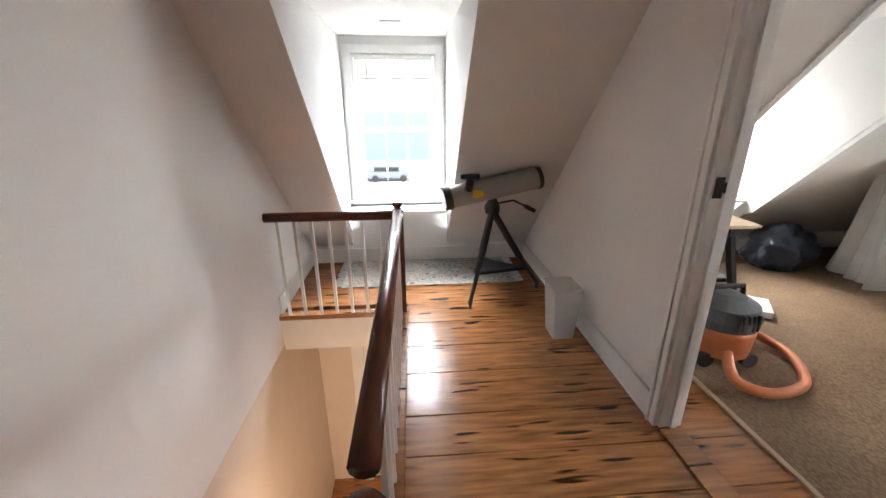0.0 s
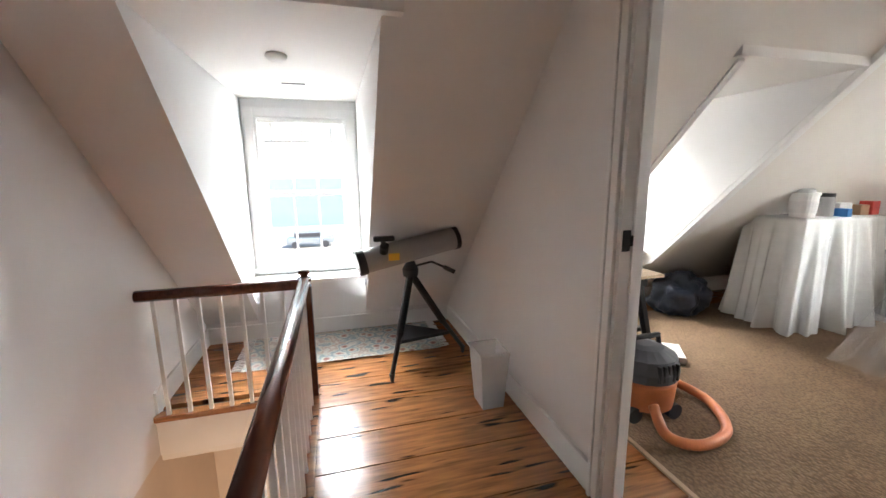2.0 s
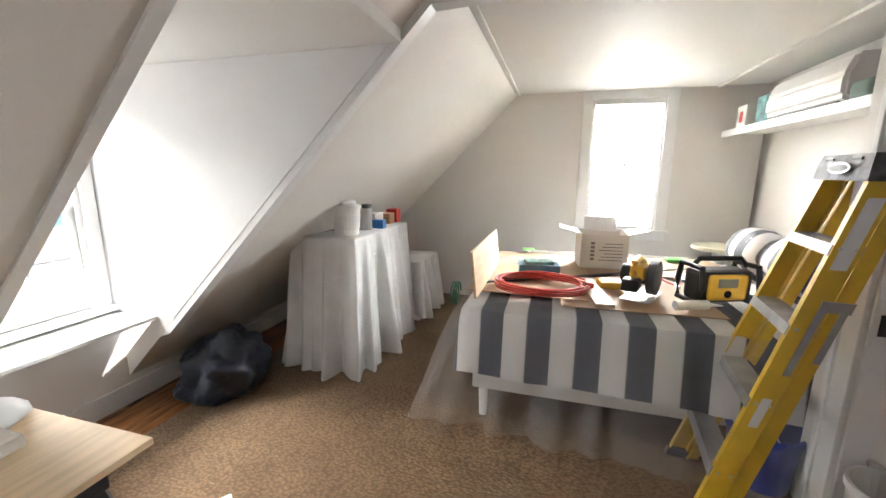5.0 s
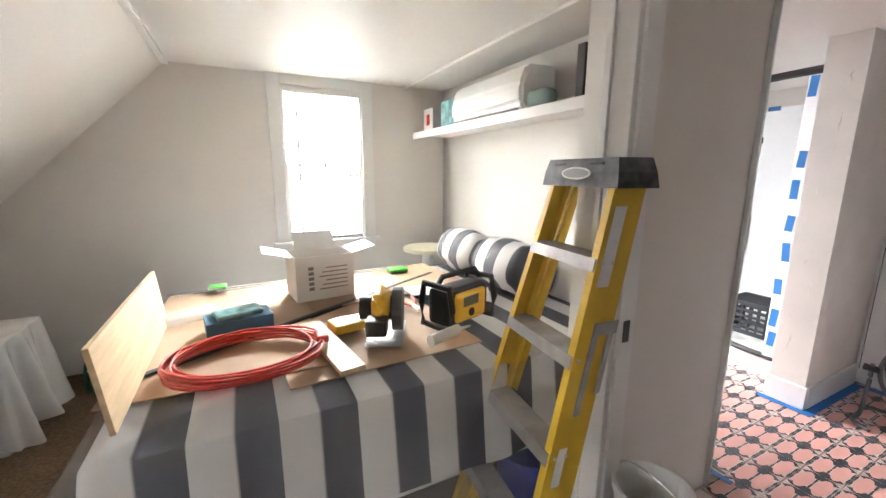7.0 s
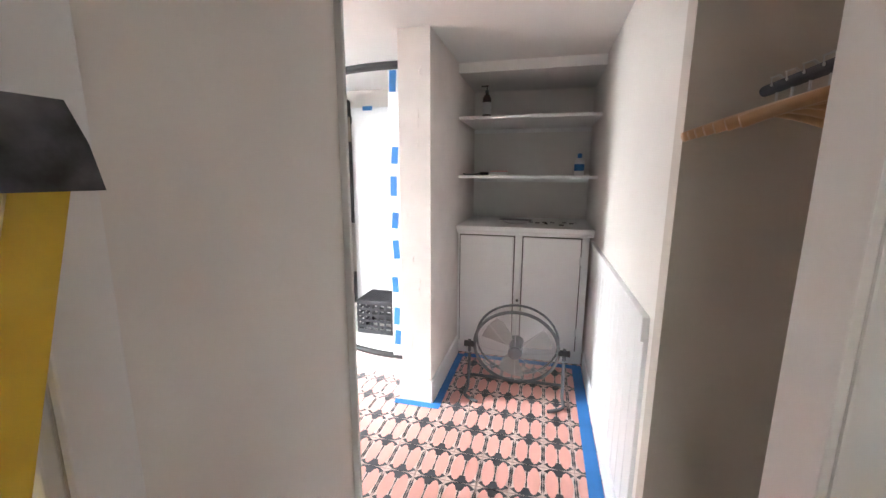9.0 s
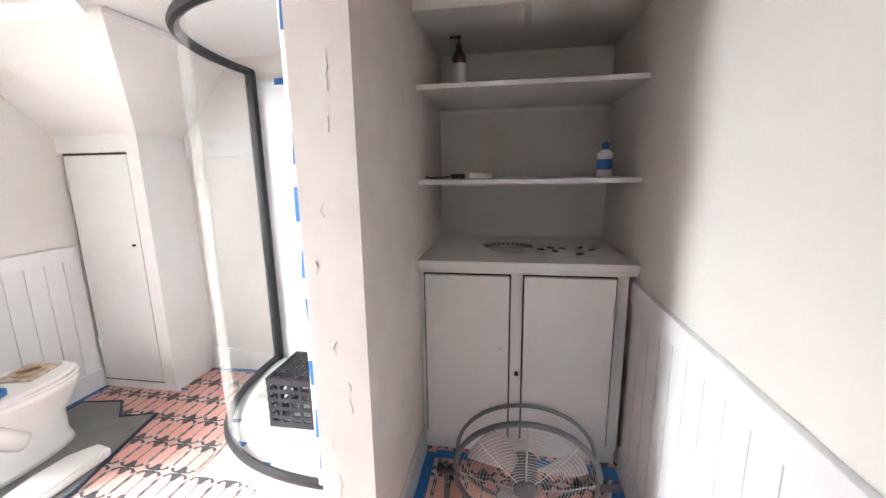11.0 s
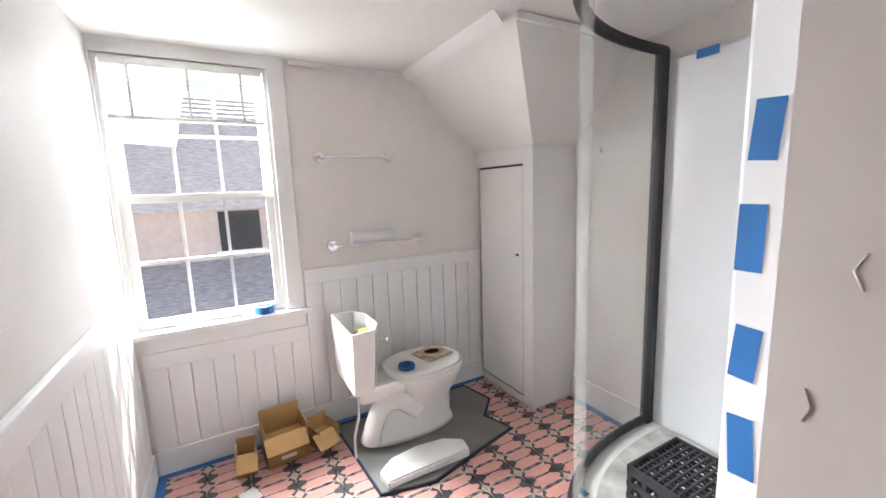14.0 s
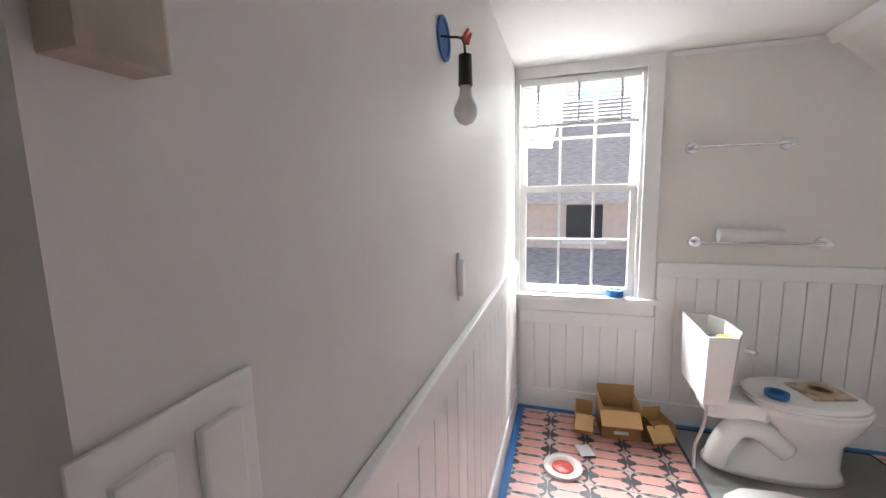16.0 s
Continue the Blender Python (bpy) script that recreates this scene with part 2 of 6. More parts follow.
def box(lo, hi, bevel=0.0, bm=None):
    bm = bm or bmesh.new()
    lo, hi = Vector(lo), Vector(hi)
    r = bmesh.ops.create_cube(bm, size=1.0, matrix=Matrix.Translation((lo + hi) / 2) @ Matrix.Diagonal((*(hi - lo), 1)))
    if bevel:
        es = {e for v in r["verts"] for e in v.link_edges}
        bmesh.ops.bevel(bm, geom=list(es), offset=bevel, segments=2, affect="EDGES", profile=0.6)
    return bm


def rot(bm, m):
    bmesh.ops.transform(bm, matrix=m, verts=bm.verts)
    return bm


def cyl(p, q, r1, r2=None, seg=16, bm=None):
    bm = bm or bmesh.new()
    p, q = Vector(p), Vector(q)
    d = q - p
    m = Matrix.Translation((p + q) / 2) @ d.to_track_quat("Z", "Y").to_matrix().to_4x4()
    bmesh.ops.create_cone(bm, cap_ends=True, segments=seg, radius1=r1, radius2=r1 if r2 is None else r2, depth=d.length, matrix=m)
    return bm


def lathe(profile, origin=(0, 0, 0), seg=24, sx=1.0, sy=1.0):
    bm = bmesh.new()
    rings = []
    for r, z in profile:
        rings.append([bm.verts.new((origin[0] + sx * r * math.cos(a * 2 * math.pi / seg), origin[1] + sy * r * math.sin(a * 2 * math.pi / seg), origin[2] + z)) for a in range(seg)])
    for a, b in zip(rings, rings[1:]):
        for k in range(seg):
            bm.faces.new((a[k], a[(k + 1) % seg], b[(k + 1) % seg], b[k]))
    bm.faces.new(rings[0])
    bm.faces.new(rings[-1])
    return bm


def tube(points, r, seg=8, bm=None, closed=False):
    bm = bm or bmesh.new()
    pts = [Vector(p) for p in points]
    n = len(pts)
    rings = []
    for i, p in enumerate(pts):
        a = pts[(i - 1) % n] if closed or i else pts[0]
        b = pts[(i + 1) % n] if closed or i < n - 1 else pts[-1]
        q = (b - a).to_track_quat("Z", "Y")
        rings.append([bm.verts.new(p + q @ Vector((r * math.cos(k * 2 * math.pi / seg), r * math.sin(k * 2 * math.pi / seg), 0))) for k in range(seg)])
    for i in range(n if closed else n - 1):
        a, b = rings[i], rings[(i + 1) % n]
        for k in range(seg):
            bm.faces.new((a[k], a[(k + 1) % seg], b[(k + 1) % seg], b[k]))
    if not closed:
        bm.faces.new(rings[0])
        bm.faces.new(rings[-1])
    return bm


def arc(f, n, a=0.0, b=1.0):
    return [f(a + (b - a) * i / n) for i in range(n + 1)]


def prism(poly, axis, lo, hi):
    """A polygon in the two other axes, drawn out along one axis."""
    bm = bmesh.new()
    put = {0: lambda u, v, w: (w, u, v), 1: lambda u, v, w: (u, w, v), 2: lambda u, v, w: (u, v, w)}[axis]
    a = [bm.verts.new(put(u, v, lo)) for u, v in poly]
    b = [bm.verts.new(put(u, v, hi)) for u, v in poly]
    bm.faces.new(a)
    bm.faces.new(b)
    for k in range(len(poly)):
        bm.faces.new((a[k], a[(k + 1) % len(poly)], b[(k + 1) % len(poly)], b[k]))
    return bm


def wall(name, boxes, m, label=""):
    bm = bmesh.new()
    for lo, hi in boxes:
        box(lo, hi, bm=bm)
    return tagged(link(name, bm, m), label, "wall", kind="structure")


def struct(name, bm, m, label, category="trim", smooth=False):
    return tagged(link(name, bm, m, None, smooth), label, category, kind="structure")


# ---- the plan ----
CEILZ, KNEE, SLOPE0, RISE = 2.24, 3.5, 1.43, 1.0      # north roof slope: from (SLOPE0, CEILZ) down to the knee wall
GABLE = 5.8


def roof(y):
    return CEILZ - RISE * (y - SLOPE0)


# floors
fl = struct("floor_hall", box((-0.14, -1.4, -0.2), (1.5, 2.45, -0.03)), SHADOWGAP, "wide varnished pine plank floor of the landing", "floor")
fl2 = struct("floor_landing", box((-1.045, 2.472, -0.2), (1.5, KNEE, -0.03)), SHADOWGAP, "wide varnished pine planks under the window", "floor")
struct("floor_bedroom", box((1.5, -0.8, -0.2), (GABLE, KNEE, -0.03)), PINE, "pine boards under the bedroom carpet", "floor")
struct("carpet", box((1.48, -0.3, -0.03), (GABLE, 3.1, 0.008), 0.004), CARPET, "tan woven sisal carpet over the bedroom floor", "carpet")
struct("carpet_edge", box((1.452, -0.3, -0.03), (1.478, 3.1, 0.012), 0.004), CARD, "bound cream edge strip of the carpet", "carpet")
struct("floor_eaves", box((1.5, 3.1, -0.03), (GABLE, KNEE, -0.004)), PLANK, "bare pine boards beyond the carpet", "floor")
struct("floor_bath", box((1.5, -3.6, -0.2), (GABLE, -0.3, -0.012)), GROUT, "tiled bathroom floor bed with pale grout", "floor")

# north roof slope with two dormer openings, as sloped slabs
D1, D2 = (-0.641, 0.27), (2.18, 3.06)


def slope(name, x0, x1, y0, y1, m=WALLB, t=0.1):
    return struct(name, prism([(y0, roof(y0)), (y1, roof(y1)), (y1, roof(y1) + t * 1.4), (y0, roof(y0) + t * 1.4)], 0, x0, x1), m, "sloped plaster ceiling under the roof", "ceiling")


D1TOP, D2TOP = 1.67, 1.70
slope("ceiling_slope_hall_west", -1.045, D1[0], SLOPE0, KNEE, WALL)
slope("ceiling_slope_hall_top", D1[0], D1[1], SLOPE0, D1TOP, WALL)
slope("ceiling_slope_hall_east", D1[1], 1.06, SLOPE0, KNEE, WALL)
slope("ceiling_slope_bed_west", 1.16, D2[0], SLOPE0, KNEE)
slope("ceiling_slope_bed_top", D2[0], D2[1], SLOPE0, D2TOP)
slope("ceiling_slope_bed_east", D2[1], GABLE, SLOPE0, KNEE)
struct("ceiling_hall", box((-1.145, -1.5, CEILZ), (1.06, SLOPE0 + 0.02, CEILZ + 0.1)), CEIL, "flat white plaster ceiling over the landing", "ceiling")
struct("ceiling_bedroom", box((1.16, -0.8, CEILZ), (GABLE, SLOPE0 + 0.02, CEILZ + 0.1)), CEIL, "flat white plaster ceiling over the bedroom", "ceiling")
struct("ceiling_bath", box((1.5, -3.6, CEILZ), (GABLE, -0.8, CEILZ + 0.1)), CEIL, "flat white plaster bathroom ceiling", "ceiling")


def dormer(tag, x0, x1, top, sill, wy, win, m):
    """Cheeks, ceiling and window wall of one dormer; win = window opening x0, x1, z0, z1."""
    zt = roof(top)
    for s, (a, b) in (("west", (x0 - 0.08, x0 + 0.004)), ("east", (x1 - 0.004, x1 + 0.08))):
        struct("dormer_cheek_%s_%s" % (tag, s), prism([(top + 0.004, zt - 0.004), (wy + 0.12, zt - 0.004), (wy + 0.12, sill), (SLOPE0 + (CEILZ - sill) / RISE + 0.002, sill)], 0, a, b), m, "white plaster cheek of the dormer", "wall")
    struct("dormer_ceiling_" + tag, box((x0 - 0.08, top - 0.05, zt), (x1 + 0.08, wy + 0.12, zt + 0.08)), CEIL, "white plaster ceiling of the dormer", "ceiling")
    a, b, c, d = win
    wall("wall_dormer_" + tag, [((x0, wy, sill - 0.6), (x1, wy + 0.12, c)), ((x0, wy, d), (x1, wy + 0.12, zt)), ((x0, wy, c), (a, wy + 0.12, d)), ((b, wy, c), (x1, wy + 0.12, d))], m, "plaster round the dormer window")


def sash_window(name, axis, w0, w1, z0, z1, face, out, label, cols=3, rows=(2, 2), casing=0.07, apron=True, case_out=0.02):
    """A double-hung window in a wall. axis: 0 wall runs along x, 1 along y. face: the inner wall face; out: +1 or -1 outward."""
    win = tagged(new(name), label, "window", kind="structure")

    def bx(a, b, d0, d1, c, e, bev=0.0):
        lo, hi = sorted((face + out * d0, face + out * d1))
        return box((a, lo, c), (b, hi, e), bev) if axis == 0 else box((lo, a, c), (hi, b, e), bev)
    for a, b, c, e in ((w0 - casing, w0, z0, z1 + casing), (w1, w1 + casing, z0, z1 + casing), (w0, w1, z1, z1 + casing)):
        part("window_casing", bx(a, b, -case_out, 0.0, c, e, 0.004), TRIM, win)
    part("window_sill", bx(w0 - casing - 0.03, w1 + casing + 0.03, -0.06, 0.08, z0 - 0.03, z0 + 0.002, 0.006), TRIM, win)
    if apron:
        part("window_apron", bx(w0 - casing, w1 + casing, -case_out, 0, z0 - 0.11, z0 - 0.032, 0.003), TRIM, win)
    for a, b, c, e in ((w0, w0 + 0.02, z0, z1), (w1 - 0.02, w1, z0, z1), (w0 + 0.02, w1 - 0.02, z1 - 0.02, z1)):
        part("window_jamb", bx(a, b, 0.0, 0.11, c, e), TRIM, win)
    zm = (z0 + z1) / 2
    for k, (c, e, d) in enumerate(((z0 + 0.004, zm + 0.02, 0.045), (zm - 0.02, z1 - 0.02, 0.085))):
        sash = part("sash", bx(w0 + 0.02, w1 - 0.02, d - 0.018, d + 0.018, c, c + 0.045), TRIM, win)
        part("sash_rail", bx(w0 + 0.02, w1 - 0.02, d - 0.018, d + 0.018, e - 0.04, e), TRIM, sash)
        for a, b in ((w0 + 0.02, w0 + 0.06), (w1 - 0.06, w1 - 0.02)):
            part("sash_stile", bx(a, b, d - 0.018, d + 0.018, c + 0.045, e - 0.04), TRIM, sash)
        n, m2 = cols, rows[k]
        for i in range(1, n):
            x = w0 + 0.06 + (w1 - w0 - 0.12) * i / n
            part("muntin", bx(x - 0.008, x + 0.008, d - 0.012, d + 0.012, c + 0.045, e - 0.04), TRIM, sash)
        for i in range(1, m2):
            z = c + 0.045 + (e - c - 0.085) * i / m2
            part("muntin", bx(w0 + 0.06, w1 - 0.06, d - 0.011, d + 0.011, z - 0.008, z + 0.008), TRIM, sash)
        g = part("pane", bx(w0 + 0.06, w1 - 0.06, d - 0.002, d + 0.002, c + 0.045, e - 0.04), GLASS, sash)
        g.visible_shadow = False
    return win, bx


def blind(name, bx, w0, w1, top, bottom, label, gap, tilt=0.0, tapes=3, d=0.0):
    b = thing(name, label, "blind")
    part("head_rail", bx(w0, w1, d - 0.02, d + 0.025, top - 0.035, top, 0.003), WHITEP, b)
    z = top - 0.05
    while z > bottom + 0.02:
        bm = bx(w0 + 0.004, w1 - 0.004, d - 0.018, d + 0.02, z - 0.0022, z, 0.0)
        if tilt:
            mid = sum((v.co for v in bm.verts), Vector()) / len(bm.verts)
            rot(bm, Matrix.Translation(mid) @ Matrix.Rotation(radians(tilt), 4, "Y") @ Matrix.Translation(-mid))
        part("slat", bm, SLATS, b)
        z -= gap
    part("bottom_rail", bx(w0 + 0.004, w1 - 0.004, d - 0.02, d + 0.02, bottom, bottom + 0.015, 0.003), WHITEP, b)
    for k in range(tapes):
        x = w0 + (w1 - w0) * (0.15 + 0.7 * k / max(1, tapes - 1))
        part("ladder_tape", bx(x - 0.008, x + 0.008, d - 0.024, d - 0.021, bottom, top - 0.035), WHITEP, b)
    return b


# dormer windows
W1 = (-0.547, 0.178, 0.61, 1.86)
dormer("hall", D1[0], D1[1], D1TOP, 0.557, 3.56, W1, WALL)
win, bx = sash_window("window_1", 0, W1[0], W1[1], W1[2], W1[3], 3.56, 1, "white double-hung dormer window with six-pane sashes, blind raised")
blind("window_blind", bx, W1[0] + 0.03, W1[1] - 0.03, 1.85, 1.66, "white slatted blind gathered at the window head", 0.012)
W2 = (2.25, 2.98, 0.64, 1.83)
dormer("bedroom", D2[0], D2[1], D2TOP, 0.6, 3.55, W2, WALL)
sash_window("window_2", 0, W2[0], W2[1], W2[2], W2[3], 3.55, 1, "white double-hung window in the bedroom dormer")
struct("dormer_sill_bedroom", box((D2[0], 3.2, 0.58), (D2[1], 3.55, 0.6), 0.004), TRIM, "white painted ledge of the dormer", "sill")
struct("dormer_sill_hall", box((D1[0] - 0.02, 3.26, 0.527), (D1[1] + 0.02, 3.56, 0.557), 0.005), TRIM, "white painted ledge under the hall window", "sill")

# walls of the hall and stairwell
wall("wall_west", [((-1.145, -1.5, -0.25), (-1.045, KNEE + 0.1, CEILZ))], WALL, "white rough plaster wall beside the stairwell")
wall("wall_west_lower", [((-1.145, -1.5, -2.7), (-1.047, 4.5, -0.252))], LOWWALL, "plaster wall down the stairs, warm light put into its colour")
wall("wall_south", [((-1.05, -1.6, -2.7), (1.16, -1.5, CEILZ))], WALL, "plain white plaster end wall of the landing")
kz = roof(KNEE)
wall("wall_knee_hall", [((-1.045, KNEE, -0.2), (D1[0], KNEE + 0.1, kz + 0.1)), ((D1[0], KNEE - 0.002, -0.2), (D1[1], KNEE + 0.09, 0.527)), ((D1[1], KNEE, -0.2), (1.06, KNEE + 0.1, kz + 0.1))], WALL, "low white knee wall below the dormer")
wall("wall_knee_bedroom", [((1.16, KNEE, -0.2), (D2[0], KNEE + 0.1, kz + 0.1)), ((D2[0], KNEE - 0.002, -0.2), (D2[1], KNEE + 0.09, 0.58)), ((D2[1], KNEE, -0.2), (GABLE, KNEE + 0.1, kz + 0.1))], WALLB, "low cream knee wall under the eaves")
DOORY = (0.32, 1.205)
wall("wall_partition", [((1.06, DOORY[1], 0), (1.16, KNEE, CEILZ)), ((1.06, -1.5, 0), (1.16, DOORY[0], CEILZ)), ((1.06, DOORY[0], 2.08), (1.16, DOORY[1], CEILZ))], WALL, "white plaster partition between landing and bedroom")
struct("baseboard_hall_east", box((1.042, DOORY[1] + 0.056, 0), (1.06, KNEE, 0.14), 0.004), TRIM, "tall white painted baseboard", "baseboard")
struct("baseboard_hall_north", box((-1.045, KNEE - 0.02, 0), (1.04, KNEE - 0.002, 0.14), 0.004), TRIM, "tall white painted baseboard under the window", "baseboard")
struct("baseboard_hall_west", box((-1.045, 2.46, 0), (-1.027, KNEE - 0.02, 0.14), 0.004), TRIM, "white baseboard beside the rail", "baseboard")
struct("baseboard_bedroom_north", box((1.16, KNEE - 0.02, 0), (GABLE, KNEE - 0.003, 0.13), 0.004), TRIM, "white baseboard of the knee wall", "baseboard")


CW = 0.055                                               # width of the door casings


def door_frame(name, y0, y1, h, x0, x1, label):
    d = tagged(new(name), label, "door frame", kind="structure")
    for y, s in ((y0, -1), (y1, 1)):
        part("jamb", box((x0 - 0.004, min(y, y - s * 0.02), 0), (x1 + 0.004, max(y, y - s * 0.02), h), 0.002), TRIM, d)
        for x, k in ((x0, -1), (x1, 1)):
            part("casing", box((min(x, x + k * 0.02), min(y, y + s * CW), 0), (max(x, x + k * 0.02), max(y, y + s * CW), h + 0.085), 0.005), TRIM, d)
            part("casing_bead", box((min(x, x + k * 0.028), min(y + s * (CW - 0.02), y + s * CW), 0), (max(x, x + k * 0.028), max(y + s * (CW - 0.02), y + s * CW), h + 0.085), 0.004), TRIM, d)
        part("door_stop", box((x0 + 0.045, min(y - s * 0.02, y - s * 0.032), 0), (x0 + 0.075, max(y - s * 0.02, y - s * 0.032), h), 0.002), TRIM, d)
    part("head", box((x0 - 0.02, y0, h), (x1 + 0.02, y1, h + 0.085), 0.004), TRIM, d)
    return d


d1 = door_frame("door_1", DOORY[0], DOORY[1], 2.06, 1.06, 1.16, "white painted door frame with an open doorway")
part("strike_plate", box((1.065, DOORY[1] - 0.0225, 1.09), (1.10, DOORY[1] - 0.019, 1.17), 0.001), BLACK, d1, "black iron strike plate")
part("keeper", box((1.10, DOORY[1] - 0.03, 1.11), (1.118, DOORY[1] - 0.021, 1.15), 0.001), BLACK, d1)

# stairwell edges, lower level
struct("stair_fascia_north", box((-1.045, 2.45, -0.26), (-0.14, 2.472, -0.035)), TRIM, "white fascia board below the landing edge", "trim")
struct("stair_fascia_east", box((-0.162, -1.4, -0.26), (-0.14, 2.45, -0.035)), TRIM, "white fascia board along the stairwell", "trim")
struct("landing_nosing", box((-1.045, 2.42, -0.032), (-0.1, 2.49, 0.006), 0.008), PLANK, "varnished pine nosing at the landing edge", "trim")
struct("stairwell_nosing", box((-0.18, -1.4, -0.032), (-0.115, 2.42, 0.006), 0.008), PLANK, "varnished pine nosing along the stairwell", "trim")
struct("floor_lower", box((-1.145, -1.5, -2.72), (1.2, 4.6, -2.6)), PLANK, "pine floor at the foot of the stairs", "floor")
wall("wall_lower_north", [((-1.045, 3.3, -2.6), (-0.72, 3.4, -0.25)), ((0.35, 3.3, -2.6), (1.2, 3.4, -0.25)), ((-0.72, 3.3, -0.55), (0.35, 3.4, -0.25))], LOWWALL, "plaster wall of the lower hall, tinted for the warm light")
wall("wall_lower_east", [((0.6, -1.5, -2.6), (0.7, 4.5, -0.25))], LOWWALL, "plaster wall of the lower hall, tinted for the warm light")
struct("ceiling_lower", box((-1.045, 2.46, -0.3), (1.2, 4.6, -0.262)), CEIL, "plain ceiling of the lower hall", "ceiling")
ld = tagged(new("door_2"), "white panelled door downstairs, closed", "door", kind="structure")
part("door_leaf", box((-0.6, 3.31, -2.6), (0.25, 3.35, -0.6)), TRIM, ld)
for a, b in ((-0.72, -0.6), (0.25, 0.35)):
    part("casing", box((a, 3.26, -2.6), (b, 3.36, -0.5), 0.006), TRIM, ld)
for a, b in ((-0.5, -0.22), (-0.14, 0.14)):
    for c, e in ((-2.4, -1.7), (-1.55, -0.75)):
        part("door_panel", box((a, 3.296, c), (b, 3.311, e), 0.008), TRIM, ld)
st = thing("staircase", "white stringer staircase with pine treads going down", "staircase")
for k in range(10):
    part("tread", box((-1.035, 0.55 - 0.22 * (9 - k) + 1.1, -2.6 + 0.19 * (10 - k) - 0.22), (-0.13, 0.8 - 0.22 * (9 - k) + 1.1, -2.6 + 0.19 * (10 - k) - 0.19), 0.004), PLANK, st)

# gable wall and bedroom window
WB = (0.02, 0.68, 0.88, 2.16)
WC = (-1.73, -0.98, 0.80, 2.17)
wall("wall_east", [((GABLE, 1.0, -0.2), (GABLE + 0.12, KNEE, CEILZ)), ((GABLE, -0.8, -0.2), (GABLE + 0.12, 1.0, WB[2])), ((GABLE, -0.8, WB[3]), (GABLE + 0.12, 1.0, CEILZ)), ((GABLE, -0.8, WB[2]), (GABLE + 0.12, WB[0], WB[3])), ((GABLE, WB[1], WB[2]), (GABLE + 0.12, 1.0, WB[3]))], WALLB, "cream plaster gable wall of the bedroom")
win, bxb = sash_window("window_3", 1, WB[0], WB[1], WB[2], WB[3], GABLE, 1, "white double-hung bedroom window behind a lowered blind", casing=0.1)
blind("bedroom_blind", bxb, WB[0] + 0.025, WB[1] - 0.025, WB[3] - 0.02, WB[2] + 0.02, "white slatted blind lowered over the bedroom window", 0.034, tilt=-30, d=0.005)
wall("wall_alcove", [((3.342, -0.838, 0), (GABLE, -0.8, CEILZ))], WALLB, "cream plaster wall behind the bed")
wall("wall_stub", [((3.12, -0.84, 0), (3.34, -0.12, CEILZ))], WALLB, "cream wall end beside the bathroom passage")
wall("wall_bed_south", [((1.16, -0.52, 0), (2.17, -0.42, CEILZ)), ((2.17, -0.52, 2.12), (3.12, -0.3, CEILZ))], WALLB, "cream bedroom wall beside the passage")
wall("wall_closet", [((1.5, -1.16, 0), (2.2, -1.08, CEILZ)), ((1.42, -1.16, 0), (1.5, -0.52, CEILZ))], WALLTAN_SHADED, "tan plaster inside the closet, its shade put into the colour")
for x, w in ((3.12, 0.11), (2.17, -0.1)):
    struct("passage_casing", box((min(x, x + w), (-0.12 if x > 3 else -0.42), 0), (max(x, x + w), (-0.098 if x > 3 else -0.398), 2.2), 0.004), TRIM, "white ribbed casing of the bathroom passage", "trim")
    struct("passage_casing_bead", box((min(x + w * 0.75, x + w), (-0.098 if x > 3 else -0.398), 0), (max(x + w * 0.75, x + w), (-0.085 if x > 3 else -0.385), 2.2), 0.004), TRIM, "white casing bead", "trim")
struct("passage_jamb_east", box((3.105, -0.2, 0), (3.119, -0.12, 2.12), 0.003), TRIM, "white door jamb of the passage", "trim")
struct("passage_trim_bath", box((3.1, -0.856, 0), (3.158, -0.843, 2.15), 0.003), TRIM, "white trim at the bathroom side of the passage", "trim")
struct("passage_jamb_west", box((2.171, -0.52, 0), (2.185, -0.4, 2.12), 0.003), TRIM, "white door jamb beside the closet", "trim")
struct("latch_strike", box((3.10, -0.17, 0.88), (3.1045, -0.14, 0.96), 0.001), BLACK, "small black latch strike on the jamb", "trim")
struct("ceiling_batten_south", box((3.34, -0.42, CEILZ - 0.02), (GABLE, -0.38, CEILZ), 0.004), CEIL, "white batten along the ceiling", "trim")
struct("ceiling_batten_north", box((3.1, SLOPE0 - 0.02, CEILZ - 0.02), (GABLE, SLOPE0 + 0.03, CEILZ - 0.001), 0.004), CEIL, "white batten where slope meets ceiling", "trim")
struct("ceiling_batten_north_west", box((1.16, SLOPE0 - 0.02, CEILZ - 0.02), (D2[1] - 0.06, SLOPE0 + 0.03, CEILZ - 0.001), 0.004), CEIL, "white batten where slope meets ceiling", "trim")
bm = prism([(1.25, CEILZ - 0.13), (1.25, CEILZ - 0.001), (SLOPE0, CEILZ - 0.001), (3.2, roof(3.2)), (3.12, roof(3.12) - 0.05), (1.52, roof(1.52) - 0.05)], 0, D2[1], D2[1] + 0.075)
struct("dormer_beam", bm, TRIM, "white painted rafter beam beside the dormer", "beam")
struct("dormer_edge_trim", prism([(D2TOP, roof(D2TOP)), (3.2, roof(3.2)), (3.2, roof(3.2) - 0.015), (D2TOP, roof(D2TOP) - 0.015)], 0, D2[0] - 0.04, D2[0] + 0.004), TRIM, "white corner bead along the dormer edge", "trim")

# bathroom shell
XB = 5.65
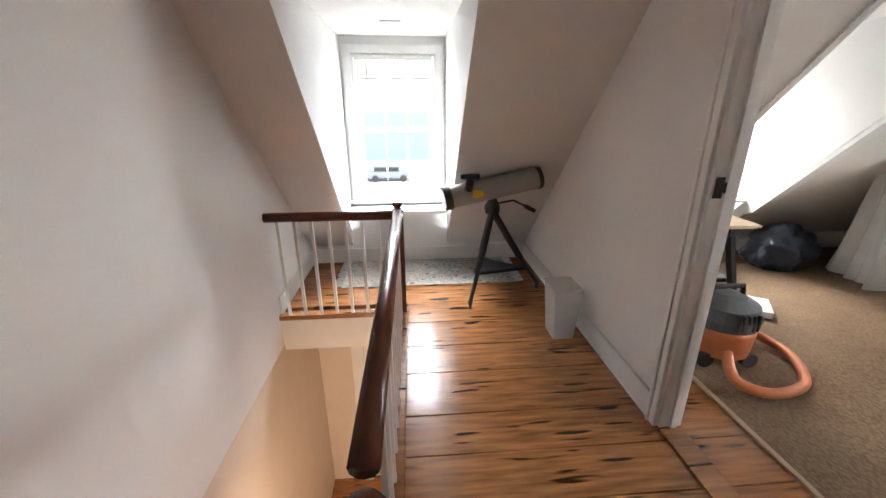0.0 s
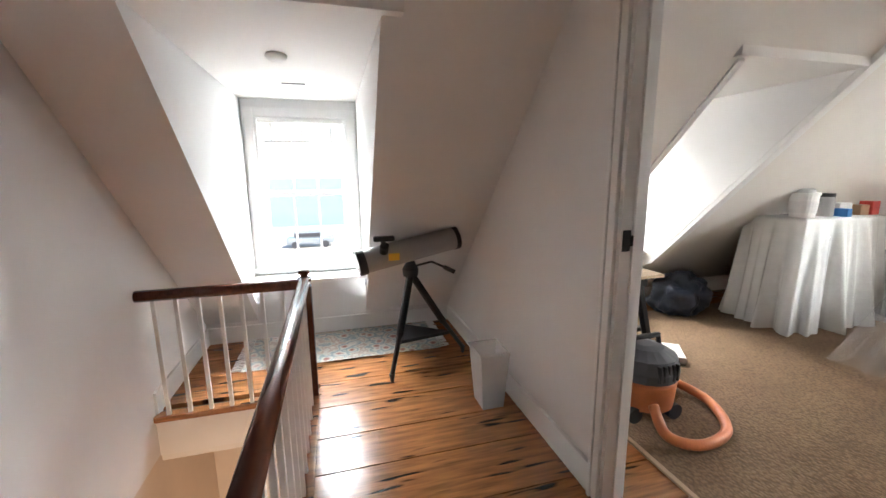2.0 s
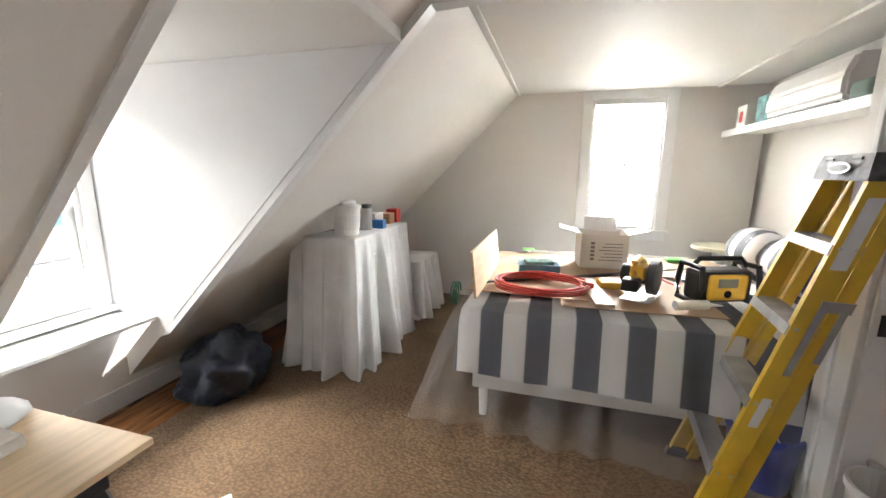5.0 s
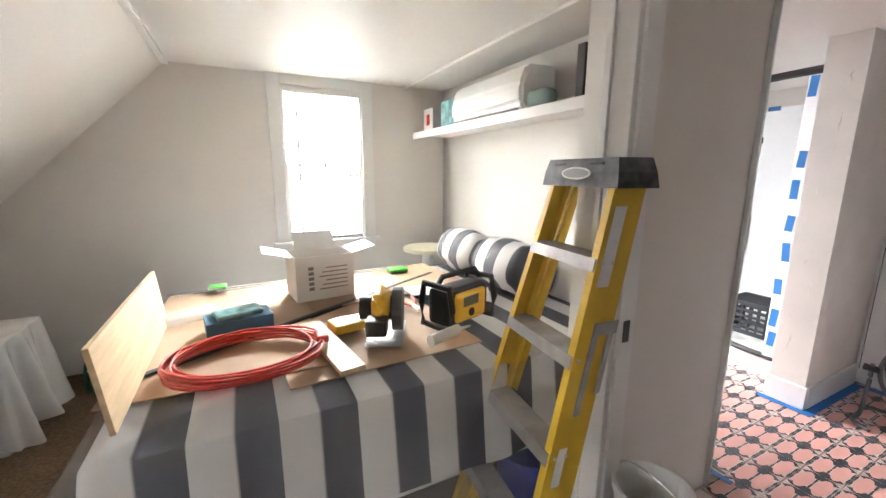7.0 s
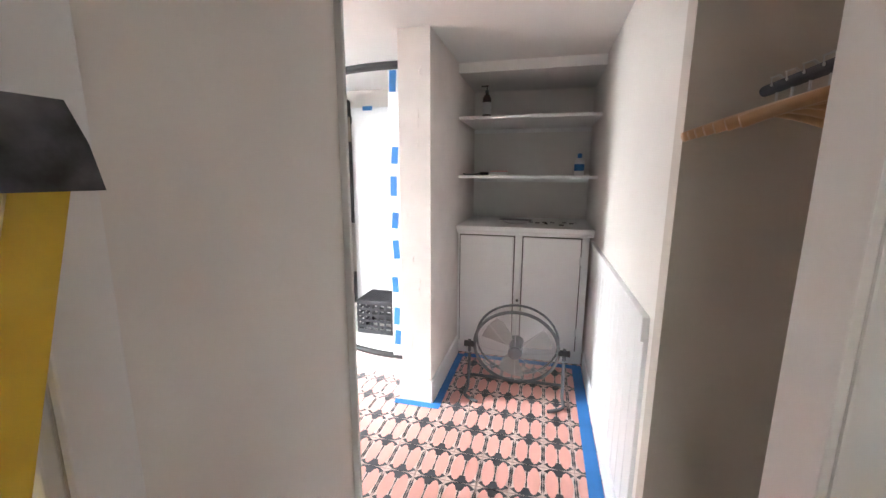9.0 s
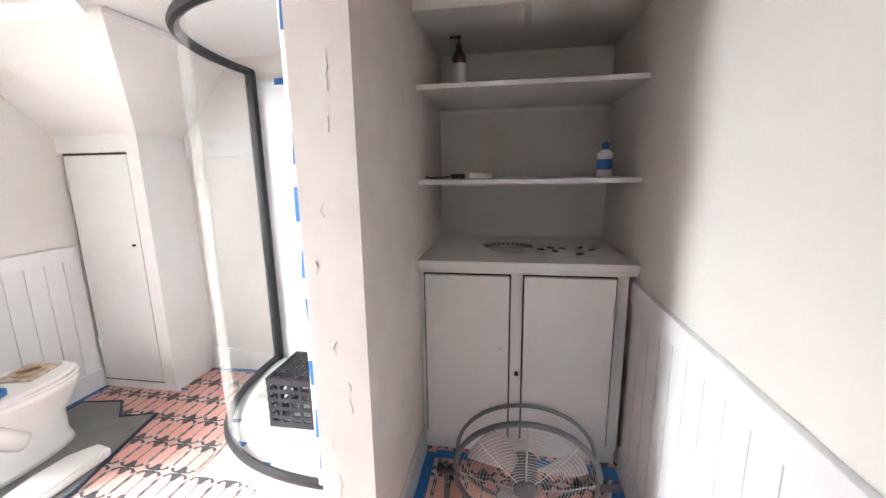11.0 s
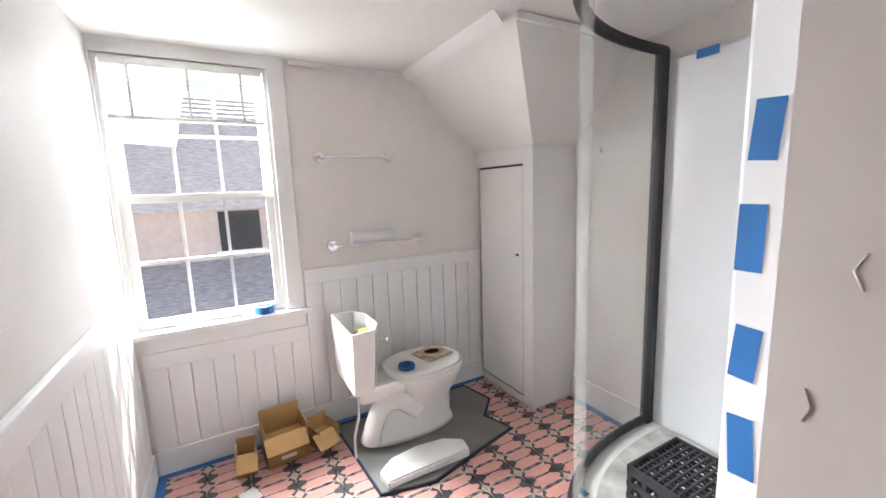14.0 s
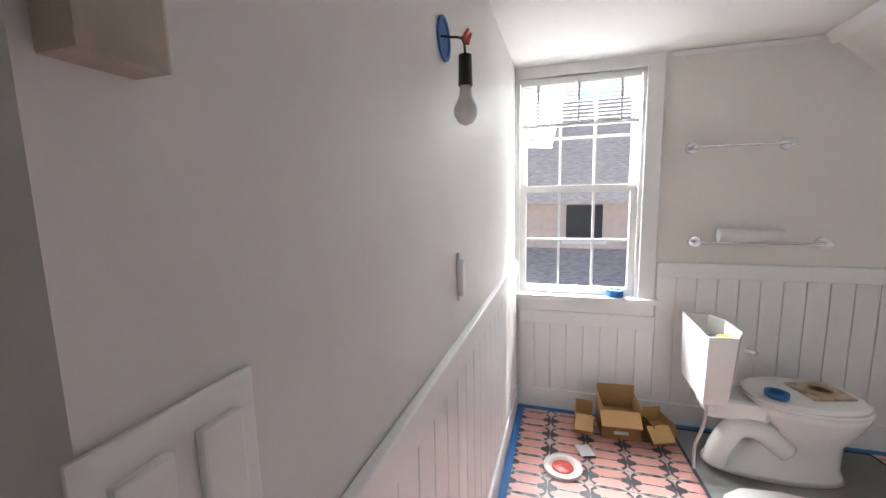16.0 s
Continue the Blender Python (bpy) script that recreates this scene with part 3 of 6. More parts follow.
wall("wall_bath_east", [((XB, -3.6, -0.2), (XB + 0.15, WC[0], CEILZ)), ((XB, WC[0], -0.2), (XB + 0.15, -0.8, WC[2])), ((XB, WC[0], WC[3]), (XB + 0.15, -0.8, CEILZ)), ((XB, WC[1], WC[2]), (XB + 0.15, -0.8, WC[3]))], WALLB, "cream plaster bathroom gable wall")
win, bxc = sash_window("window_4", 1, WC[0], WC[1], WC[2], WC[3], XB, 1, "white double-hung bathroom window, blind half raised", casing=0.09, rows=(2, 2))
blind("bath_blind", bxc, WC[0] + 0.03, WC[1] - 0.03, WC[3] - 0.01, WC[3] - 0.3, "white slatted blind bunched at the top of the window", 0.022, d=-0.005)
wall("wall_bath_north", [((3.16, -0.97, 0), (XB, -0.842, CEILZ))], SKIM, "patchy white skimmed bathroom wall")
wall("wall_bath_west", [((2.1, -3.55, 0), (2.2, -1.16, CEILZ))], WALLB, "cream plaster bathroom wall")
wall("wall_bath_south", [((2.1, -3.6, 0), (GABLE, -3.5, CEILZ))], WALLB, "cream plaster wall at the back of the bathroom")
wall("wall_column", [((3.21, -3.5, 0), (3.40, -2.05, CEILZ))], COLUMN, "gouged and patched plaster wall end beside the shower")
gouges = random.Random(5)
for k in range(9):
    z, x = 0.35 + 0.2 * k + gouges.uniform(-0.05, 0.05), 3.25 + gouges.uniform(0, 0.11)
    pts = [(x + gouges.uniform(-0.006, 0.006), -2.0495, z + 0.022 * j) for j in range(gouges.choice((3, 4, 6)))]
    struct("plaster_ridge", tube(pts, 0.0018, 5), COLUMN, "raised ridge of cracked skim plaster on the wall end", "wall", True)
struct("baseboard_column", box((3.195, -2.07, 0), (3.415, -2.033, 0.15), 0.004), TRIM, "white baseboard round the wall end", "baseboard")
struct("baseboard_column_side", box((3.192, -2.8, 0), (3.209, -2.07, 0.15), 0.004), TRIM, "white baseboard along the niche side", "baseboard")
S0, S1 = -2.57, -3.12
bm = bmesh.new()
bmesh.ops.convex_hull(bm, input=[bm.verts.new(p) for p in ((XB, S0, CEILZ - 0.001), (XB, S1, 1.79), (4.62, S0 - 0.07, CEILZ - 0.001), (5.04, S1, 1.79), (5.04, S1, 1.74), (XB, S1, 1.74), (XB, -3.5, 1.74), (XB, -3.5, CEILZ - 0.001), (4.62, -3.5, CEILZ - 0.001), (5.04, -3.5, 1.74))])
struct("ceiling_slope_bath", bm, CEIL, "boxed sloped ceiling over the eaves closet", "ceiling")
struct("crown_moulding", prism([(S0 + 0.03, CEILZ - 0.002), (S0 - 0.02, CEILZ - 0.05), (S0 - 0.02, CEILZ - 0.002)], 0, 4.64, XB), TRIM, "white moulding along the slope", "trim")
struct("crown_moulding_side", box((4.598, -3.49, CEILZ - 0.035), (4.618, S0 - 0.07, CEILZ - 0.002), 0.004), TRIM, "white moulding along the boxed slope", "trim")
struct("crown_moulding_gable", box((XB - 0.02, S0, CEILZ - 0.03), (XB - 0.001, WC[0] - 0.12, CEILZ - 0.002), 0.005), TRIM, "thin white moulding under the ceiling", "trim")

# ---- hall things ----
HALL = Matrix.Translation((1.06, 2.4, 0)) @ Matrix.Scale(1.05, 4) @ Matrix.Translation((-1.06, -2.4, 0))


def settle(*obs):
    """Brings things drawn about the landing's corner to their true size."""
    for ob in obs:
        ob.matrix_world = HALL


def newel(name, x, y, h, label, ball=False):
    n = thing(name, label, "newel post")
    part("shaft", box((x - 0.035, y - 0.035, 0.0), (x + 0.035, y + 0.035, h - 0.09), 0.004), RAIL, n)
    part("neck", lathe([(0.02, -0.09), (0.03, -0.085), (0.022, -0.07), (0.03, -0.06)], (x, y, h)), RAIL, n, smooth=True)
    if ball:
        part("finial", lathe([(0.012, -0.06), (0.036, -0.05), (0.05, -0.025), (0.05, -0.005), (0.036, 0.022), (0.012, 0.034)], (x, y, h)), RAIL, n, smooth=True)
    else:
        part("cap", box((x - 0.04, y - 0.04, h - 0.06), (x + 0.04, y + 0.04, h - 0.045), 0.005), RAIL, n)
        part("finial", lathe([(0.03, -0.045), (0.02, -0.03), (0.034, -0.015), (0.03, 0.0), (0.01, 0.006)], (x, y, h)), RAIL, n, smooth=True)
    return n


NX, NY = -0.10, 2.44
n1 = newel("newel_post", NX, NY, 0.78, "dark mahogany newel post with a turned cap")
n2 = newel("newel_post", -0.10, 0.47, 0.64, "dark mahogany newel post with a ball finial", True)
n3 = newel("newel_post", -0.225, 0.45, 0.64, "dark mahogany newel post with a ball finial", True)
ra = thing("handrail", "dark mahogany handrail with white balusters along the stairwell", "railing")
part("rail", tube([(NX, 0.5, 0.72), (NX, 1.2, 0.72), (NX, 1.8, 0.72), (NX, NY - 0.03, 0.72)], 0.032, 12), RAIL, ra, smooth=True)
for k in range(12):
    y = 0.8 + 0.137 * k
    part("baluster", box((NX - 0.01, y - 0.01, 0.005), (NX + 0.01, y + 0.01, 0.70), 0.002), TRIM, ra)
rb = thing("handrail", "dark mahogany handrail with white balusters across the landing", "railing")
part("rail", tube([(-0.948, NY, 0.70), (-0.5, NY, 0.70), (NX - 0.03, NY, 0.70)], 0.032, 12), RAIL, rb, smooth=True)
for k in range(7):
    x = -0.87 + 0.107 * k
    part("baluster", box((x - 0.01, NY - 0.01, 0.005), (x + 0.01, NY + 0.01, 0.68), 0.002), TRIM, rb)
settle(n1, n2, n3, ra, rb)

rug = thing("rug", "faded cream and rose oriental rug with fringed ends", "rug")
bm = bmesh.new()
bmesh.ops.create_grid(bm, x_segments=30, y_segments=14, size=0.5)
for v in bm.verts:
    v.co = Vector((0.12 + v.co.x * 1.42, 3.15 + v.co.y * 0.6, 0.008 + 0.004 * noise.noise(v.co * 6)))
part("woven_field", bm, RUG, rug)
for s in (-1, 1):
    bm = bmesh.new()
    for k in range(24):
        y = 2.87 + 0.56 * k / 23
        x = 0.12 + s * 0.705
        tube([(x, y, 0.008), (x + s * 0.03, y + random.uniform(-0.01, 0.01), 0.012), (x + s * 0.07, y + random.uniform(-0.02, 0.02), 0.006)], 0.006, 5, bm)
    part("fringe", bm, PAPER, rug)

# telescope on a tripod
te = thing("telescope", "silver reflector telescope on a black tripod", "telescope")
A, B = Vector((0.30, 2.72, 0.83)), Vector((0.94, 2.80, 0.955))
dv = (B - A).normalized()
part("tube", cyl(A, B, 0.083, seg=32), SILVER, te, smooth=False)
part("front_ring", cyl(A - dv * 0.03, A + dv * 0.02, 0.09, seg=32), BLACK, te)
part("rear_ring", cyl(B - dv * 0.015, B + dv * 0.015, 0.088, seg=32), BLACK, te)
part("aperture", cyl(A - dv * 0.033, A - dv * 0.029, 0.07, seg=32), WHITEP, te)
part("focuser", cyl(A + dv * 0.14 + Vector((0, -0.07, 0.05)), A + dv * 0.14 + Vector((0, -0.12, 0.1)), 0.028), BLACK, te)
part("finder", box((0.37, 2.60, 0.985), (0.5, 2.65, 1.02), 0.01), BLACK, te)
part("finder_post", cyl((0.43, 2.63, 0.9), (0.43, 2.63, 1.0), 0.015), BLACK, te)
part("yellow_tag", box((0.46, 2.625, 0.85), (0.53, 2.633, 0.90), 0.004), TOOLY, te, "yellow paper tag")
apex = Vector((0.62, 2.76, 0.75))
part("head", lathe([(0.05, -0.05), (0.055, 0.0), (0.035, 0.04), (0.03, 0.06)], apex), BLACK, te)
part("pan_handle", tube([apex + Vector((0.03, 0, 0.02)), apex + Vector((0.14, -0.03, 0.05)), apex + Vector((0.24, -0.05, 0.0))], 0.008), BLACK, te)
part("handle_grip", cyl(apex + Vector((0.22, -0.05, 0.01)), apex + Vector((0.29, -0.06, -0.03)), 0.016), BLACK, te)
for f in ((0.45, 2.58), (1.02, 2.86), (0.58, 3.16)):
    foot = Vector((*f, 0.0))
    mid = apex.lerp(foot, 0.6)
    leg = part("leg", cyl(apex + Vector((0, 0, -0.03)), mid, 0.026, 0.026, 8), BLACK, te)
    part("lower_leg", cyl(mid, foot + Vector((0, 0, 0.05)), 0.018, 0.015, 8), BLACK, leg)
    part("rubber_foot", cyl(foot + Vector((0, 0, 0.06)), foot + Vector((0, 0, 0.002)), 0.02, 0.01, 8), DARK, leg)
part("spreader_tray", prism([(0.5, 2.72), (0.9, 2.8), (0.62, 3.02)], 2, 0.2, 0.225), BLACK, te)

settle(rug)
te.matrix_world = HALL @ Matrix.Translation((-0.06, -0.13, 0)) @ Matrix.Diagonal((1, 1, 0.93, 1))
# waste bin
bn = thing("waste_bin", "translucent plastic waste bin standing on the pine floor", "bin")
bm = bmesh.new()
bmesh.ops.create_cube(bm, size=1)
for v in bm.verts:
    k = 1.0 if v.co.z > 0 else 0.74
    v.co = Vector((0.93 + v.co.x * 0.17 * k, 2.12 + v.co.y * 0.2 * k, 0.003 + (v.co.z + 0.5) * 0.33))
bmesh.ops.delete(bm, geom=[f for f in bm.faces if f.normal.z > 0.9 or f.calc_center_median().z > 0.32], context="FACES_ONLY")
bw = part("body", bm, FROST, bn)
md = bw.modifiers.new("wall", "SOLIDIFY")
md.thickness = 0.004
part("rim", tube([(0.845, 2.03, 0.333), (1.015, 2.03, 0.333), (1.015, 2.23, 0.333), (0.845, 2.23, 0.333)], 0.006, 6, closed=True), FROST, bn)
sd = thing("smoke_detector", "small white disc on the dormer ceiling", "detector")
part("body", lathe([(0.05, 0), (0.055, -0.01), (0.045, -0.025)], (-0.2, 2.3, roof(D1TOP) - 0.001)), WHITEP, sd, smooth=True)
vt = thing("ceiling_slot", "thin dark slot vent in the dormer ceiling", "vent")
part("slot", box((-0.25, 2.95, roof(D1TOP) - 0.006), (-0.1, 2.97, roof(D1TOP) - 0.001)), INK, vt)
bn.matrix_world = HALL @ Matrix.Translation((-0.03, -0.06, 0))

# ---- bedroom things ----
bed = thing("bed", "bed with navy and white striped quilt under clear plastic", "bed")
X0, X1, Y0, Y1, BZ = 3.45, 5.12, -0.72, 1.46, 0.70


def drape(x0, x1, y0, y1, top, drop, flare, amp, seg, frq=9.0, z_end=None):
    """A cloth laid over a box: a flat top with a skirt that flares and folds."""
    bm = bmesh.new()
    ring0 = []
    n = seg
    per = [(x0, y0), (x1, y0), (x1, y1), (x0, y1)]
    pts = []
    for (ax, ay), (bx_, by) in zip(per, per[1:] + per[:1]):
        for i in range(n):
            f = i / n
            pts.append((ax + (bx_ - ax) * f, ay + (by - ay) * f))
    cx, cy = (x0 + x1) / 2, (y0 + y1) / 2
    rings = []
    for k, (t, d) in enumerate(((0.0, 0.0), (0.02, 0.05), (0.15, 0.2), (0.4, 0.45), (0.7, 0.7), (1.0, 1.0))):
        ring = []
        for i, (x, y) in enumerate(pts):
            wob = noise.noise(Vector((x * frq * 0.5, y * frq * 0.5, 3.1))) * amp * d
            ox, oy = x - cx, y - cy
            l = math.hypot(ox, oy)
            e = (flare * d + wob * 2)
            ring.append(bm.verts.new((x + ox / l * e, y + oy / l * e, top - drop * t * (1 + 0.12 * noise.noise(Vector((x * 3, y * 3, 7.7)))))))
        rings.append(ring)
    m = len(pts)
    for a, b in zip(rings, rings[1:]):
        for i in range(m):
            bm.faces.new((a[i], a[(i + 1) % m], b[(i + 1) % m], b[i]))
    bm.faces.new(rings[0])
    return bm


part("mattress", box((X0 + 0.02, Y0, 0.3), (X1 - 0.02, Y1 - 0.02, BZ - 0.02), 0.05), WHITEP, bed)
part("bed_frame", box((X0 + 0.05, Y0, 0.2), (X1 - 0.05, Y1 - 0.06, 0.3), 0.01), WHITEP, bed)
for x in (X0 + 0.1, X1 - 0.1):
    for y in (Y0 + 0.1, Y1 - 0.12):
        part("leg", cyl((x, y, 0.205), (x, y, 0.008), 0.03, 0.022), TRIM, bed)
part("quilt", drape(X0, X1, Y0 + 0.02, Y1, BZ, 0.38, 0.06, 0.02, 40), QUILT, bed, "navy and white broad striped quilt", True)
fs = tagged(link("plastic_cover", drape(X0 - 0.03, X1 + 0.03, Y0 + 0.03, Y1 + 0.03, BZ + 0.006, 0.62, 0.24, 0.05, 70, 26.0), FILM, None, True), "clear crinkled plastic sheeting hanging over the bed", "plastic sheet")
for i, (x, y, w) in enumerate(((4.25, -0.52, 0.3), (4.75, -0.5, 0.3))):
    p = thing("pillow", "striped pillow under clear plastic at the bed head", "pillow", "pillows on the bed")
    bm = bmesh.new()
    bmesh.ops.create_uvsphere(bm, u_segments=28, v_segments=16, radius=1)
    for v in bm.verts:
        c = v.co.copy()
        v.co = Vector((math.copysign(abs(c.x) ** 0.6, c.x) * w, math.copysign(abs(c.y) ** 0.7, c.y) * 0.2, math.copysign(abs(c.z) ** 0.8, c.z) * 0.16 + 0.02 * noise.noise(c * 3)))
    rot(bm, pose(x, y, BZ + 0.17, 28, 0, 0))
    cv = part("cover", bm.copy(), STRIPEP, p, smooth=True)
    rot(bm, Matrix.Translation((x, y, BZ + 0.17)) @ Matrix.Scale(1.05, 4) @ Matrix.Translation((-x, -y, -BZ - 0.17)))
    part("plastic_wrap", bm, FILM, p, "clear plastic wrap", smooth=True)
# cardboard and boards on the bed
ZC = BZ + 0.012
for lo, hi, a in (((3.62, 0.12), (4.6, 0.95), 3), ((3.72, 0.75), (5.0, 1.48), -2), ((4.4, -0.3), (5.1, 0.75), 4)):
    c = thing("cardboard_sheet", "flat brown cardboard sheet laid over the bed", "cardboard", "cardboard on the bed")
    w, h = hi[0] - lo[0], hi[1] - lo[1]
    part("sheet", rot(box((-w / 2, -h / 2, 0), (w / 2, h / 2, 0.006), 0.001), pose((lo[0] + hi[0]) / 2, (lo[1] + hi[1]) / 2, ZC, 0, 0, a)), CARD, c)
    ZC += 0.0075
pl = thing("plywood_panel", "pale plywood offcut leaning upright on the bed edge", "board")
part("panel", rot(box((-0.47, -0.008, 0), (0.47, 0.008, 0.27), 0.002), pose(4.0, 1.40, ZC, -6, 0, 0)), PINE, pl)
br = thing("black_bar", "long black metal bar lying across the cardboard", "bar")
part("bar", rot(box((-0.95, -0.014, 0), (0.95, 0.014, 0.028), 0.003), look((4.36, 0.62, ZC + 0.002), (5.4, -1.2, ZC + 0.002)) @ pose(0, 0, 0, 90, 0, 0) @ pose(0, 0, 0, 0, 0, 90)), BLACK, br)
cc = thing("cable_coil", "coil of red extension cable on cardboard", "cable")
pts = []
for i in range(0, 11 * 28):
    a = i / 28 * 2 * math.pi
    r = 0.23 + 0.022 * math.sin(i * 0.37) + 0.018 * noise.noise(Vector((i * 0.06, 0, 0)))
    pts.append((3.86 + r * 0.9 * math.cos(a), 1.05 + r * 1.15 * math.sin(a), ZC + 0.012 + 0.004 * (i // 28) + 0.006 * noise.noise(Vector((i * 0.2, 5, 0)))))
part("coil", tube(pts, 0.005, 6), RED, cc, smooth=True)
part("plug", box((3.83, 0.74, ZC + 0.03), (3.92, 0.79, ZC + 0.065), 0.01), RED, cc)
bd = thing("pine_board", "short pale pine board lying on the cardboard", "board")
part("board", rot(box((-0.28, -0.05, 0), (0.28, 0.05, 0.02), 0.002), pose(3.86, 0.74, ZC, 0, 0, 8)), PINE, bd)
bx4 = thing("open_carton", "white printed cardboard carton with open flaps", "box")
ox, oy, oz = 4.66, 0.63, ZC
for lo, hi in (((-0.13, -0.17, 0), (-0.126, 0.17, 0.26)), ((0.126, -0.17, 0), (0.13, 0.17, 0.26)), ((-0.126, -0.17, 0), (0.126, -0.166, 0.26)), ((-0.126, 0.166, 0), (0.126, 0.17, 0.26)), ((-0.126, -0.166, 0), (0.126, 0.166, 0.004))):
    part("side", rot(box(lo, hi), pose(ox, oy, oz, 0, 0, 6)), PAPER, bx4)
for m in (pose(ox, oy + 0.172, oz + 0.26, 14, 0, 0) @ pose(0, 0.075, 0), pose(ox, oy - 0.172, oz + 0.26, -14, 0, 0) @ pose(0, -0.075, 0), pose(ox + 0.13, oy, oz + 0.26, 0, -45, 0) @ pose(0.06, 0, 0, 0, 0, 90)):
    part("flap", rot(box((-0.125, -0.075, -0.002), (0.125, 0.075, 0.002)), m), PAPER, bx4)
part("inside", rot(box((-0.124, -0.164, 0.2), (0.124, 0.164, 0.204)), pose(ox, oy, oz, 0, 0, 6)), CARDBOX, bx4)
for k in range(6):
    part("print_line", rot(box((-0.1316, -0.13, 0.06 + 0.025 * k), (-0.1302, 0.04 - 0.02 * (k % 3), 0.066 + 0.025 * k)), pose(ox, oy, oz, 0, 0, 6)), INK, bx4)
for k in range(5):
    part("print_mark", rot(box((-0.1316, 0.07, 0.06 + 0.03 * k), (-0.1302, 0.1, 0.08 + 0.03 * k)), pose(ox, oy, oz, 0, 0, 6)), INK, bx4)
bb = thing("parts_box", "blue cardboard box with small parts on top", "box")
part("box", rot(box((-0.08, -0.14, 0), (0.08, 0.14, 0.07), 0.003), pose(4.25, 1.08, ZC, 0, 0, 8)), mat("blue_carton", (0.07, 0.22, 0.35), 0.5), bb)
part("green_bag", rot(box((-0.06, -0.1, 0.07), (0.06, 0.1, 0.095), 0.012), pose(4.25, 1.08, ZC, 0, 0, 14)), TEAL, bb)
bt = thing("clear_bag", "clear bag of white fittings on cardboard", "bag")
part("bag", rot(box((-0.08, -0.12, 0), (0.08, 0.12, 0.04), 0.018), pose(4.5, 1.3, ZC, 0, 0, 20)), FROST, bt, smooth=True)
for k, (p, q) in enumerate((((4.95, 1.25), (5.05, -0.1)), ((4.9, 1.2), (5.0, -0.05)))):
    gs = thing("glue_rod", "thin white rod with green handle on the bed", "rod", "rods on the bed")
    part("rod", cyl((*p, ZC + 0.02), (*q, ZC + 0.02), 0.006), WHITEP, gs)
    part("handle", box((min(p[0], q[0]), p[1] - 0.1 if k == 0 else q[1], ZC + 0.005), (max(p[0], q[0]), p[1] if k == 0 else q[1] + 0.14, ZC + 0.03), 0.008), GREEN, gs, "bright green plastic handle")
ps = thing("paper_sheets", "white leaflets lying on the bed", "paper")
for k in range(3):
    part("sheet", rot(box((-0.1, -0.14, 0), (0.1, 0.14, 0.002)), pose(4.45 - 0.12 * k, 0.0 - 0.1 * k, ZC + 0.003 * k, 0, 0, 30 * k)), PAPER, ps)
sp = thing("yellow_sponge", "yellow sponge on the cardboard", "sponge")
part("block", rot(box((-0.06, -0.08, 0), (0.06, 0.08, 0.045), 0.012), pose(4.02, 0.62, ZC, 0, 0, 10)), TOOLY, sp)
sw = thing("circular_saw", "yellow and black circular saw on the bed", "saw")
M = pose(3.88, 0.47, ZC, 0, 0, -25)
for nm, bm, m in (("base_plate", box((-0.15, -0.08, 0), (0.15, 0.08, 0.006), 0.002), STEEL), ("blade", cyl((0.02, -0.055, 0.11), (0.02, -0.05, 0.11), 0.085, seg=32), STEEL), ("blade_guard", cyl((0.02, -0.075, 0.115), (0.02, -0.03, 0.115), 0.1, seg=24), GREYP), ("motor", cyl((0.02, -0.03, 0.12), (0.02, 0.12, 0.12), 0.055, seg=20), BLACK), ("body", box((-0.08, -0.02, 0.1), (0.08, 0.06, 0.19), 0.02), TOOLY), ("handle", tube([(-0.08, 0.02, 0.12), (-0.15, 0.02, 0.16), (-0.14, 0.02, 0.22), (-0.05, 0.02, 0.23), (0.06, 0.02, 0.19)], 0.02, 10), TOOLY), ("battery", box((-0.19, -0.02, 0.06), (-0.1, 0.07, 0.13), 0.012), BLACK)):
    part(nm, rot(bm, M), m, sw)
rd = thing("jobsite_radio", "yellow and black jobsite radio with roll bars", "radio")
M = pose(3.86, 0.1, ZC, 0, 0, -70)
for nm, bm, m in (("body", box((-0.15, -0.07, 0.02), (0.15, 0.07, 0.2), 0.03), BLACK), ("front_panel", box((-0.11, -0.082, 0.04), (0.11, -0.06, 0.18), 0.02), TOOLY), ("display", box((-0.06, -0.088, 0.11), (0.05, -0.08, 0.16), 0.004), mat("lcd", (0.2, 0.22, 0.18), 0.3)), ("speaker", cyl((0, -0.086, 0.075), (0, -0.08, 0.075), 0.02), BLACK)):
    part(nm, rot(bm, M), m, rd)
for x in (-0.16, 0.16):
    part("roll_bar", rot(tube([(x, -0.09, 0.02), (x, -0.1, 0.12), (x, -0.08, 0.22), (x, 0.08, 0.22), (x, 0.1, 0.12), (x, 0.09, 0.02)], 0.016, 8, closed=True), M), BLACK, rd)
part("carry_handle", rot(tube([(-0.16, 0, 0.21), (-0.12, 0, 0.255), (0.12, 0, 0.255), (0.16, 0, 0.21)], 0.014, 8), M), BLACK, rd)
ct = thing("caulk_tube", "white tube of sealant lying on cardboard", "tube")
part("barrel", cyl((3.66, 0.35, ZC + 0.026), (3.72, 0.18, ZC + 0.026), 0.025), WHITEP, ct)
part("nozzle", cyl((3.72, 0.18, ZC + 0.026), (3.745, 0.1, ZC + 0.02), 0.01, 0.004), WHITEP, ct)
kn = thing("pliers", "red handled pliers among tools on the bed", "tool")
for k in (-1, 1):
    part("grip", tube([(4.15, 0.22, ZC + 0.012), (4.2, 0.22 + 0.03 * k, ZC + 0.012), (4.3, 0.22 + 0.05 * k, ZC + 0.012)], 0.009), RED, kn)
part("jaw", tube([(4.15, 0.22, ZC + 0.012), (4.08, 0.22, ZC + 0.012)], 0.01), STEEL, kn)

# wall shelf with its things
sh = thing("wall_shelf", "white painted wall shelf above the bed", "shelf")
